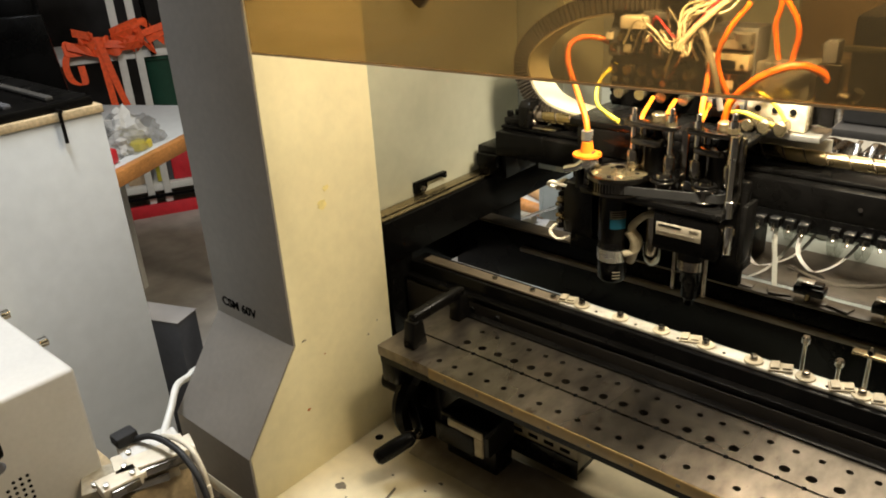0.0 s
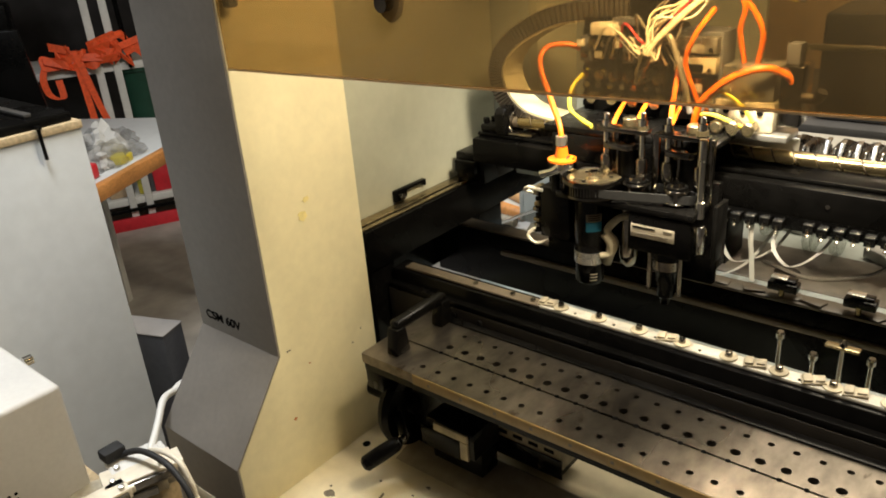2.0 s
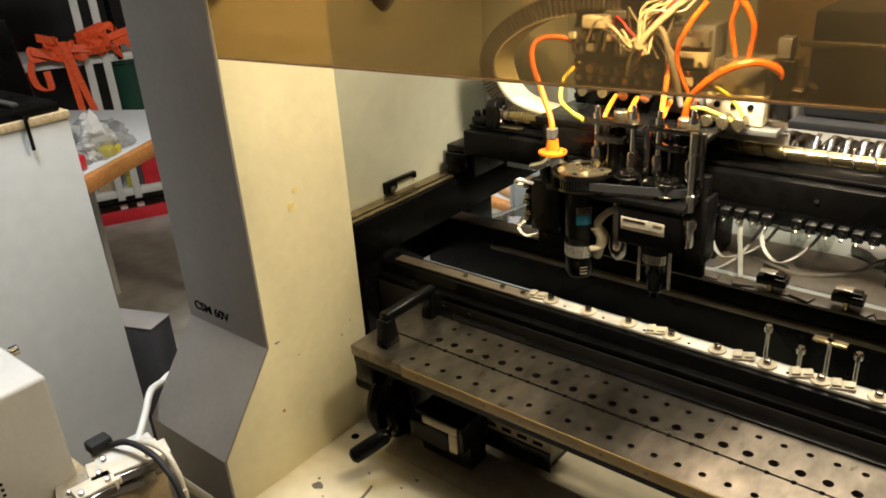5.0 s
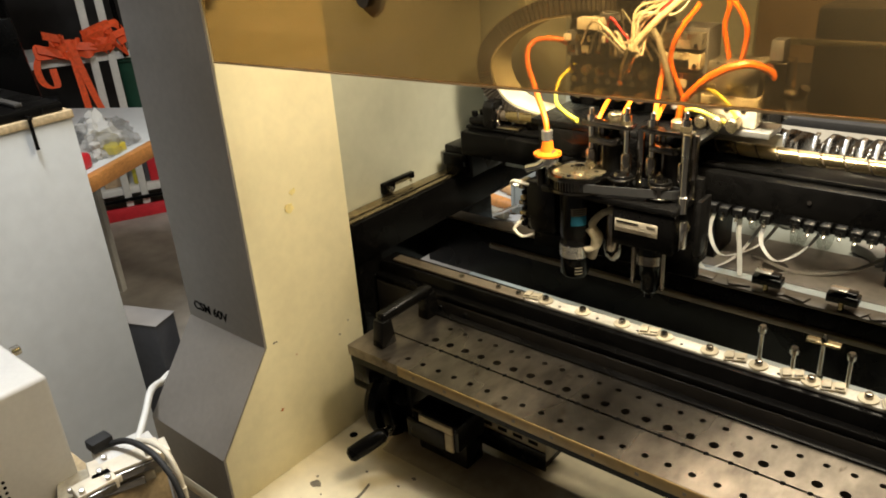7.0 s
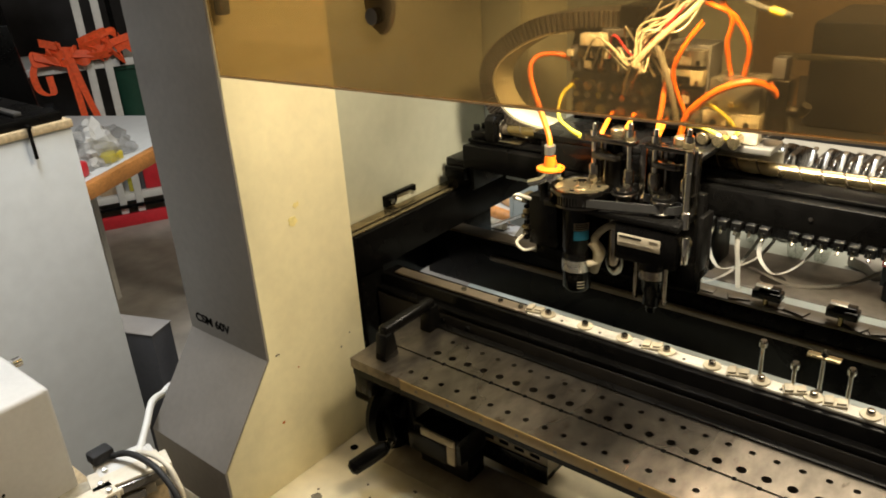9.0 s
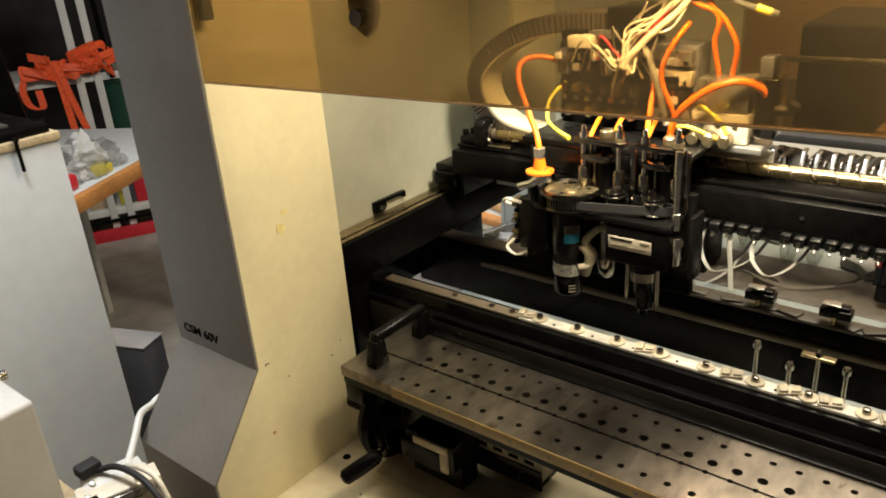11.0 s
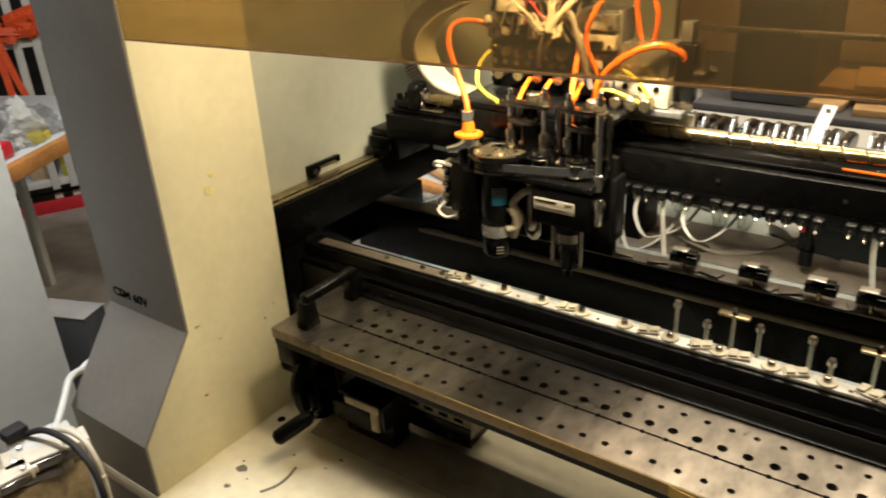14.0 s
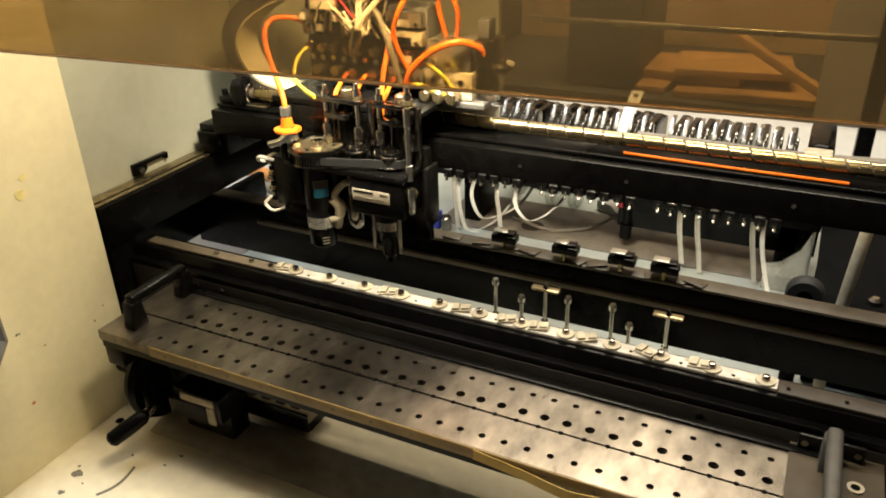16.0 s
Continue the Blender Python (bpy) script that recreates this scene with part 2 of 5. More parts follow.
def part(name, bm, material, parent=None, label="", smooth=True):
    """Links a bmesh, in world metres, as one mesh object under its thing or part."""
    me = bpy.data.meshes.new(name)
    bmesh.ops.recalc_face_normals(bm, faces=bm.faces)
    bm.to_mesh(me)
    bm.free()
    me.materials.append(material)
    if smooth:
        me.polygons.foreach_set("use_smooth", [True] * len(me.polygons))
        me.set_sharp_from_angle(angle=radians(35))
    ob = new(name, me)
    if parent is not None:
        ob.parent = parent
        chain, total = parent, Vector((0, 0, 0))
        while chain is not None:
            total, chain = total + (chain.location if chain.type == "EMPTY" else Vector((0, 0, 0))), chain.parent
        if parent.type == "EMPTY":
            ob.matrix_parent_inverse = Matrix.Translation(-total)
    return tagged(ob, label)


def solo(name, bm, material, label, category, group="", kind="", smooth=True):
    return tagged(part(name, bm, material, None, "", smooth), label, category, group, kind)


def bx(x0, x1, y0, y1, z0, z1, bev=0.0, bm=None, seg=2):
    bm = bm or bmesh.new()
    new_v = bmesh.ops.create_cube(bm, size=1.0)["verts"]
    bmesh.ops.scale(bm, vec=(x1 - x0, y1 - y0, z1 - z0), verts=new_v)
    bmesh.ops.translate(bm, vec=((x0 + x1) / 2, (y0 + y1) / 2, (z0 + z1) / 2), verts=new_v)
    if bev:
        edges = {e for v in new_v for e in v.link_edges}
        bmesh.ops.bevel(bm, geom=list(edges), offset=bev, segments=seg, affect="EDGES", profile=0.5)
    return bm


def cy(p, q, r, seg=20, r2=None, bm=None, bev=0.0):
    bm = bm or bmesh.new()
    p, q = Vector(p), Vector(q)
    d = q - p
    m = Matrix.Translation((p + q) / 2) @ d.to_track_quat("Z", "Y").to_matrix().to_4x4()
    vs = bmesh.ops.create_cone(bm, cap_ends=True, segments=seg, radius1=r, radius2=r if r2 is None else r2, depth=d.length, matrix=m)["verts"]
    if bev:
        edges = [e for e in {e for v in vs for e in v.link_edges} if any(len(f.verts) > 4 for f in e.link_faces)]
        bmesh.ops.bevel(bm, geom=edges, offset=bev, segments=2, affect="EDGES", profile=0.5)
    return bm


def lathe(profile, at, axis="z", seg=28, bm=None):
    """Turns (radius, height) pairs round an axis through at."""
    bm = bm or bmesh.new()
    rings = []
    for r, h in profile:
        ring = []
        for k in range(seg):
            a = 2 * math.pi * k / seg
            c, s = r * math.cos(a), r * math.sin(a)
            v = {"z": (c, s, h), "x": (h, c, s), "y": (c, h, s)}[axis]
            ring.append(bm.verts.new(Vector(at) + Vector(v)))
        rings.append(ring)
    for a, b in zip(rings, rings[1:]):
        for k in range(seg):
            bm.faces.new((a[k], a[(k + 1) % seg], b[(k + 1) % seg], b[k]))
    bm.faces.new(rings[0])
    bm.faces.new(rings[-1])
    return bm


def spline(points, steps=8):
    pts = [Vector(p) for p in points]
    pts = [2 * pts[0] - pts[1], *pts, 2 * pts[-1] - pts[-2]]
    out = []
    for a, b, c, d in zip(pts, pts[1:], pts[2:], pts[3:]):
        for k in range(steps):
            t = k / steps
            out.append(0.5 * (2 * b + (c - a) * t + (2 * a - 5 * b + 4 * c - d) * t * t + (3 * b - a - 3 * c + d) * t ** 3))
    return out + [pts[-2]]


def tube(points, r, seg=10, steps=8, bm=None, ribs=None):
    bm = bm or bmesh.new()
    path = spline(points, steps)
    up, rings = Vector((0.31, 0.52, 0.8)), []
    for k, p in enumerate(path):
        d = (path[min(k + 1, len(path) - 1)] - path[max(k - 1, 0)]).normalized()
        side = d.cross(up).normalized()
        up = side.cross(d).normalized()
        rr = r if ribs is None else r * (1 + ribs * (k % 2))
        rings.append([bm.verts.new(p + rr * (math.cos(2 * math.pi * j / seg) * side + math.sin(2 * math.pi * j / seg) * up)) for j in range(seg)])
    for a, b in zip(rings, rings[1:]):
        for j in range(seg):
            bm.faces.new((a[j], a[(j + 1) % seg], b[(j + 1) % seg], b[j]))
    bm.faces.new(rings[0])
    bm.faces.new(rings[-1])
    return bm


def band(points, width, thick, steps=8, bm=None, axis=(0, 1, 0)):
    """A flat strip that follows points, its width along axis."""
    bm = bm or bmesh.new()
    path, w = spline(points, steps), Vector(axis).normalized()
    rings = []
    for k, p in enumerate(path):
        d = (path[min(k + 1, len(path) - 1)] - path[max(k - 1, 0)]).normalized()
        n = d.cross(w).normalized()
        rings.append([bm.verts.new(p + a * w * width / 2 + b * n * thick / 2) for a, b in ((-1, -1), (1, -1), (1, 1), (-1, 1))])
    for a, b in zip(rings, rings[1:]):
        for j in range(4):
            bm.faces.new((a[j], a[(j + 1) % 4], b[(j + 1) % 4], b[j]))
    bm.faces.new(rings[0])
    bm.faces.new(rings[-1])
    return bm


def prism(outline, axis, lo, hi, bev=0.0, bm=None):
    """A closed outline of two coordinates, drawn out along the third axis from lo to hi."""
    bm = bm or bmesh.new()
    put = {"x": lambda a, b, h: (h, a, b), "y": lambda a, b, h: (a, h, b), "z": lambda a, b, h: (a, b, h)}[axis]
    lo_v = [bm.verts.new(put(a, b, lo)) for a, b in outline]
    hi_v = [bm.verts.new(put(a, b, hi)) for a, b in outline]
    n = len(outline)
    bm.faces.new(lo_v)
    bm.faces.new(hi_v)
    for k in range(n):
        bm.faces.new((lo_v[k], lo_v[(k + 1) % n], hi_v[(k + 1) % n], hi_v[k]))
    bmesh.ops.recalc_face_normals(bm, faces=bm.faces)
    if bev:
        bmesh.ops.bevel(bm, geom=list(bm.edges), offset=bev, segments=2, affect="EDGES", profile=0.5)
    return bm


def blot(cx, cy_, size, seed):
    """An uneven closed outline round a centre."""
    rnd = random.Random(seed)
    return [(cx + size * (0.45 + 0.55 * rnd.random()) * math.cos(a), cy_ + size * (0.35 + 0.5 * rnd.random()) * math.sin(a)) for a in (2 * math.pi * k / 14 for k in range(14))]


def placed_cyl(m, p, q, r):
    return cy(m @ Vector(p), m @ Vector(q), r, 12, bev=0.0005)


def placed_box(m, x0, x1, y0, y1, z0, z1):
    bm = bx(x0, x1, y0, y1, z0, z1, 0.0008)
    bmesh.ops.transform(bm, matrix=m, verts=bm.verts)
    return bm


def words(name, text, size, m, material, parent=None, label="", depth=0.0003):
    cu = bpy.data.curves.new(name, "FONT")
    cu.body, cu.size, cu.extrude, cu.offset = text, size, depth, size * 0.022
    ob = new(name, cu)
    dg = bpy.context.evaluated_depsgraph_get()
    me = bpy.data.meshes.new_from_object(ob.evaluated_get(dg))
    bpy.data.objects.remove(ob)
    me.transform(m)
    me.materials.clear()
    me.materials.append(material)
    out = new(name, me)
    if parent is not None:
        out.parent = parent
        out.matrix_parent_inverse = Matrix.Translation(-parent.location)
    return tagged(out, label)


# ---- room ----
solo("floor", bx(-5.2, 4.2, -3.2, 4.2, -0.1, 0.0), CONCRETE, "worn grey concrete workshop floor", "floor", kind="structure")
solo("ceiling", bx(-5.2, 4.2, -3.2, 4.2, 2.8, 2.9), CEILING, "plain pale workshop ceiling", "ceiling", kind="structure")
# shade of this wall is in its colour
solo("wall_west", bx(-5.3, -5.2, -3.2, 4.2, 0, 2.8), SHADED_WALL, "workshop wall with its shade put into the dark colour", "wall", kind="structure")
solo("wall_east", bx(4.2, 4.3, -3.2, 4.2, 0, 2.8), PLASTER, "plain grey workshop wall", "wall", kind="structure")
solo("wall_north", bx(-5.2, 4.2, 4.2, 4.3, 0, 2.8), PLASTER, "plain grey workshop wall", "wall", kind="structure")
solo("wall_south", bx(-5.2, 4.2, -3.3, -3.2, 0, 2.8), PLASTER, "plain grey workshop wall", "wall", kind="structure")

# ---- the machine's frame ----
ZB = 0.788
base = thing("placement_machine", (0.25, 0.4, 0), "worn cream and taupe steel placement machine on the floor", "machine")
part("cabinet_body", bx(-0.272, 0.80, -0.145, 1.02, 0.04, ZB - 0.02, 0.004), CREAM_BASE, base)
part("front_deck", bx(-0.272, 0.80, -0.15, 0.145, ZB - 0.02, ZB, 0.003), CREAM_BASE, base, "cream painted deck with bare chips")
part("rear_pan", bx(-0.272, 0.80, 0.147, 1.02, ZB - 0.02, ZB - 0.001, 0.002), GREEN_GREY, base, "pale grey green painted pan")
part("side_wing", bx(-0.50, -0.2725, 0.147, 0.50, ZB - 0.02, ZB - 0.001, 0.002), TAUPE, base)
part("plinth", bx(-0.25, 0.78, -0.12, 1.0, 0.0, 0.04), DARK_GREY, base)
for k, (cx, cy_, s) in enumerate(((-0.095, -0.069, 0.0085), (-0.088, -0.097, 0.0055), (-0.010, 0.000, 0.0035), (-0.016, -0.019, 0.0022), (-0.103, -0.060, 0.0025), (-0.078, -0.078, 0.0018), (-0.062, -0.022, 0.0022), (0.04, -0.05, 0.003))):
    part("paint_chip", prism(blot(cx, cy_, s, k), "z", ZB, ZB + 0.0004), CHIP, base, "bare patch of chipped paint", False)
part("paint_scratch", band([(-0.050, -0.084, ZB + 0.0004), (-0.043, -0.070, ZB + 0.0004), (-0.041, -0.055, ZB + 0.0004), (-0.045, -0.035, ZB + 0.0004)], 0.0034, 0.0005, axis=(1, -0.3, 0)), CHIP, base, "dark scratch in the paint")
part("bolt_hole", cy((-0.122, 0.016, ZB - 0.001), (-0.122, 0.016, ZB + 0.0006), 0.005, 16), INK_HOLE, base, "round dark hole")

# the sill, browned for the plate's shade, and the recess under the feeder plate
part("sill", prism([(0.016, ZB), (0.030, ZB + 0.004), (0.070, ZB + 0.012), (0.074, ZB + 0.010), (0.074, ZB)], "x", -0.075, 0.78, 0.0008), SILL, base, "brown sill along the deck, the plate's shade in its colour")

# cream column
col = thing("side_column", (-0.205, 0.0, ZB), "cream and taupe painted steel column of the machine", "column")
part("cheek", prism([(-0.0705, 1.75), (-0.0705, 0.9515), (-0.1455, 0.8525), (-0.1455, ZB), (0.067, ZB), (0.067, 1.75)], "x", -0.152, -0.1382, 0.0008), CREAM, col, "yellowed cream inner cheek")
front = [(-0.0735, 1.75), (-0.0735, 0.9525), (-0.1485, 0.8535), (-0.1485, ZB - 0.3), (-0.1458, ZB - 0.3), (-0.1458, 0.8528), (-0.0708, 0.9518), (-0.0708, 1.75)]
part("front_panel", prism(front, "x", -0.276, -0.1380, 0.0008), TAUPE, col, "taupe painted front panel with a slanted foot")
part("back_panel", bx(-0.276, -0.1525, 0.055, 0.066, ZB, 1.75, 0.001), CREAM, col)
part("outer_panel", bx(-0.2755, -0.268, -0.058, 0.054, ZB, 1.75, 0.001), TAUPE, col)
words("model_text", "CSM 60V", 0.0175, pose(-0.262, -0.0737, 0.9655, 90, 0, 0) @ Matrix.Diagonal((0.95, 0.85, 1, 1)), INK_HOLE, col, "black printed model lettering")
for k, (yy, zz, s, m) in enumerate(((-0.066, 0.869, 0.0026, RUST), (-0.061, 0.953, 0.0018, CHIP), (-0.058, 0.953, 0.0014, CHIP), (-0.035, 0.925, 0.0013, RUST), (0.03, 0.918, 0.0015, CHIP), (0.045, 0.93, 0.0012, CHIP))):
    part("spot", prism(blot(yy, zz, s, 20 + k), "x", -0.1382, -0.1376), m, col, "small rusty spot", False)
part("stain", prism(blot(-0.013, 1.092, 0.008, 41), "x", -0.1382, -0.1377), YSTAIN, col, "yellow stain on the paint", False)
part("stain", prism(blot(-0.006, 1.108, 0.006, 42), "x", -0.1382, -0.1377), YSTAIN, col, "yellow stain on the paint", False)

# inner side wall behind the column, and the rear post
wall = base
part("inner_side_panel", bx(-0.186, -0.170, 0.068, 0.37, 1.022, 1.75, 0.001), WALL_IN, wall)
part("latch", prism([(0.152, 1.046), (0.152, 1.060), (0.208, 1.060), (0.208, 1.052), (0.204, 1.052), (0.204, 1.056), (0.172, 1.056), (0.172, 1.050), (0.168, 1.046)], "x", -0.1695, -0.163, 0.0004), BLACK, wall, "black spring latch")
part("latch_roller", cy((-0.169, 0.160, 1.052), (-0.158, 0.160, 1.052), 0.004, 14), STEEL_DULL, wall)

rear = base
part("back_panel", bx(-0.186, -0.110, 0.372, 0.384, 1.022, 1.75, 0.001), GREEN_GREY, rear)
part("return_flange", bx(-0.110, -0.098, 0.372, 0.470, 1.022, 1.75, 0.001), WALL_IN, rear)
part("wide_panel", bx(-0.36, 0.06, 0.760, 0.772, 1.00, 1.75, 0.001), WALL_IN, rear)
post = base
part("rear_post", bx(-0.355, -0.200, 0.70, 0.71, ZB - 0.001, 1.0, 0.001), GREEN_GREY, post)
part("diagonal_brace", band([(-0.425, 0.694, 0.766), (-0.37, 0.694, 0.795), (-0.318, 0.694, 0.822)], 0.010, 0.004, axis=(0, 1, 0.2)), ALU, post, "pale diagonal brace")
part("flange", bx(-0.365, -0.3555, 0.70, 0.78, ZB - 0.001, 1.0, 0.001), GREEN_GREY, post)

# left side beam with its guide
sb = thing("side_beam", (-0.13, 0.3, 0.79), "black side beam with a brass coloured guide rail", "beam")
part("beam", bx(-0.1685, -0.138, 0.072, 0.74, 0.990, 1.040, 0.0015), BLACK, sb)
part("guide", bx(-0.149, -0.1425, 0.072, 0.70, 1.0405, 1.0425, 0.0006), BRASS, sb, "worn brass coloured guide rail")
part("lower_web", bx(-0.275, -0.262, 0.116, 0.36, 0.868, 0.999, 0.002), BLACK, sb)
part("rear_web", bx(-0.275, -0.262, 0.361, 0.50, 0.868, 0.912, 0.002), BLACK, sb)
part("web_shelf", bx(-0.275, -0.169, 0.072, 0.36, 1.001, 1.0115, 0.001), BLACK, sb)
part("wall_strip", bx(-0.1685, -0.1525, 0.072, 0.37, 1.0405, 1.043, 0.0006), BRASS, sb, "brass coloured strip along the wall")
part("leg", bx(-0.165, -0.141, 0.075, 0.115, ZB, 0.9895, 0.002), BLACK, sb)
part("leg", bx(-0.165, -0.141, 0.69, 0.73, ZB, 0.9895, 0.002), BLACK, sb)

# ---- conveyor rails ----
fr = thing("front_conveyor_rail", (0.25, 0.12, 0.9), "black conveyor rail with an off-white clip strip on top", "rail")
part("beam", bx(-0.137, 0.79, 0.106, 0.134, 0.905, 0.984, 0.002), BLACK, fr)
part("lip", bx(-0.137, 0.79, 0.097, 0.1065, 0.962, 0.969, 0.001), BLACK, fr)
part("front_skirt", bx(-0.137, 0.79, 0.0965, 0.1058, 0.905, 0.9615, 0.001), SKIRT, fr, "dark brown front skirt")
part("top_strip", bx(0.068, 0.575, 0.1115, 0.1265, 0.9845, 0.988, 0.0006), OFFWHITE, fr, "off-white strip with grime")
part("end_strip", bx(-0.120, 0.0675, 0.1115, 0.1255, 0.9845, 0.9872, 0.0006), BROWN_STRIP, fr, "brown dirty end strip")
# light falloff put into this strip's colour
part("end_strip", bx(0.5755, 0.78, 0.109, 0.127, 0.9845, 0.9872, 0.0006), DIM_STRIP, fr, "end strip darkened for the weak light at this end")
for k in range(13):
    x = 0.090 + 0.0432 * k
    if x < 0.575:
        w = part("washer", lathe([(0.0022, 0), (0.0078, 0), (0.0082, 0.0008), (0.0078, 0.0016), (0.0022, 0.0016)], (x, 0.1185, 0.9882), seg=22), PALE_TAB, fr, "pale round washer")
        part("screw", cy((x, 0.1185, 0.989), (x, 0.1185, 0.9945), 0.0036, 12, 0.0030, bev=0.0006), STEEL_DULL, w, "dull steel screw head")
    part("hole", cy((x + 0.018, 0.116, 0.9875), (x + 0.018, 0.116, 0.98835), 0.0016, 10), INK_HOLE, fr)
rnd = random.Random(5)
for k, x in enumerate((0.074, 0.205, 0.286, 0.334, 0.366, 0.412, 0.466, 0.512)):
    a = rnd.uniform(-25, 25)
    bm = bx(-0.0095, 0.0095, -0.0058, 0.0058, 0.0, 0.0026, 0.0006)
    bx(-0.008, -0.001, -0.005, 0.005, 0.0026, 0.0052, 0.0006, bm=bm)
    bx(0.0015, 0.0085, -0.0045, -0.0015, 0.0026, 0.0046, 0.0005, bm=bm)
    bmesh.ops.transform(bm, matrix=pose(x, 0.119, 0.9884, 4, -6, a), verts=bm.verts)
    part("clip", bm, PALE_TAB, fr, "pale plastic clip")
for x in (-0.02, 0.03, 0.056):
    part("screw", cy((x, 0.118, 0.987), (x, 0.118, 0.9895), 0.003, 10), STEEL_DULL, fr)
for x in (-0.035, 0.0, 0.52):
    part("bolt", cy((x, 0.0935, 0.954), (x, 0.0966, 0.954), 0.0035, 12, bev=0.0006), BLACK_SAT, fr)

rr = thing("rear_conveyor_rail", (0.25, 0.345, 0.87), "black conveyor rail with a brown strip on top", "rail")
part("beam", bx(-0.262, 0.79, 0.331, 0.360, 0.860, 0.939, 0.002), BLACK, rr)
part("ledge", bx(-0.137, 0.79, 0.3235, 0.3315, 0.913, 0.9195, 0.001), BROWN_STRIP, rr, "thin brown ledge")
part("top_strip", bx(-0.262, 0.79, 0.333, 0.358, 0.9395, 0.943, 0.0006), BROWN_STRIP, rr, "brown dirty top strip")
for k, x in enumerate((0.25, 0.275, 0.335, 0.360, 0.43, 0.455, 0.475, 0.21, 0.17)):
    bm = bx(-0.012, 0.012, -0.008, 0.008, 0, 0.002, 0.0005)
    bmesh.ops.transform(bm, matrix=pose(x, 0.343, 0.9435, rnd.uniform(-6, 6), rnd.uniform(-5, 5), rnd.uniform(-30, 30)), verts=bm.verts)
    part("tab", bm, BROWN_STRIP, rr)
for x in (0.242, 0.321, 0.390, 0.440):
    bm = bx(x - 0.016, x + 0.016, 0.336, 0.352, 0.951, 0.961, 0.0012)
    bx(x - 0.009, x + 0.013, 0.339, 0.351, 0.961, 0.965, 0.001, bm=bm)
    c = part("board_clamp", bm, BLACK_SAT, rr, "black board clamp")
    part("clamp_top", bx(x - 0.014, x + 0.004, 0.338, 0.350, 0.9652, 0.9665, 0.0004), ALU, c, "light metal clamp top")
    part("clamp_foot", cy((x, 0.338, 0.9395), (x, 0.338, 0.9535), 0.003, 10), BRASS, c)
part("ferrule", cy((0.462, 0.322, 0.906), (0.462, 0.331, 0.906), 0.005, 14), STEEL_DULL, rr)


# ---- board support pins on a bar ----
def pin(x, y, top, mushroom):
    ob = thing("support_pin", (x, y, ZB), "bright steel board support pin" + (" with a wide flat cap" if mushroom else " with a round head"), "pin", "support pins")
    part("shaft", lathe([(0.0042, ZB + 0.05), (0.0042, top - 0.045), (0.0022, top - 0.043), (0.0022, top - 0.006)], (x, y, 0), seg=16), STEEL, ob)
    if mushroom:
        bm = bx(x - 0.016, x + 0.016, y - 0.005, y + 0.005, top - 0.006, top - 0.003, 0.001)
        part("cap", bm, BRASS, ob, "tarnished wing cap")
        part("tip", lathe([(0.0038, top - 0.003), (0.003, top), (0.0012, top + 0.004)], (x, y, 0), seg=14), STEEL, ob)
    else:
        part("head", lathe([(0.0022, top - 0.008), (0.0044, top - 0.006), (0.0046, top - 0.001), (0.0030, top + 0.0012)], (x, y, 0), seg=16), STEEL, ob)
    part("foot", lathe([(0.008, ZB - 0.001), (0.008, ZB + 0.05)], (x, y, 0), seg=16), BLACK_SAT, ob)


for x, y, top, mush in ((0.271, 0.244, 0.954, 0), (0.306, 0.235, 0.945, 0), (0.327, 0.255, 0.953, 1), (0.354, 0.253, 0.945, 0), (0.402, 0.262, 0.942, 0), (0.423, 0.255, 0.927, 0), (0.459, 0.280, 0.937, 1)):
    pin(x, y, top, mush)
solo("green_wire", tube([(0.27, 0.27, 0.80), (0.30, 0.262, 0.872), (0.335, 0.255, 0.885), (0.40, 0.27, 0.868), (0.45, 0.285, 0.82)], 0.002, 8), GREEN_WIRE, "yellow green wire looped between the support pins", "wire")
solo("orange_wire", tube([(0.47, 0.33, 0.80), (0.48, 0.30, 0.85), (0.52, 0.29, 0.86), (0.56, 0.32, 0.80)], 0.002, 8), ORANGE, "thin orange wire in the pan", "wire")
solo("black_wire", tube([(-0.10, 0.40, 0.80), (-0.05, 0.33, 0.83), (-0.01, 0.26, 0.86), (0.02, 0.22, 0.80)], 0.0018, 8), RUBBER, "thin black wire in the pan", "wire")

# ---- feeder plate with rows of holes ----
ZP, PITCH = 0.95, 0.02
plate = thing("feeder_plate", (0.28, 0.03, 0.79), "oily ground steel feeder plate with rows of holes", "plate")


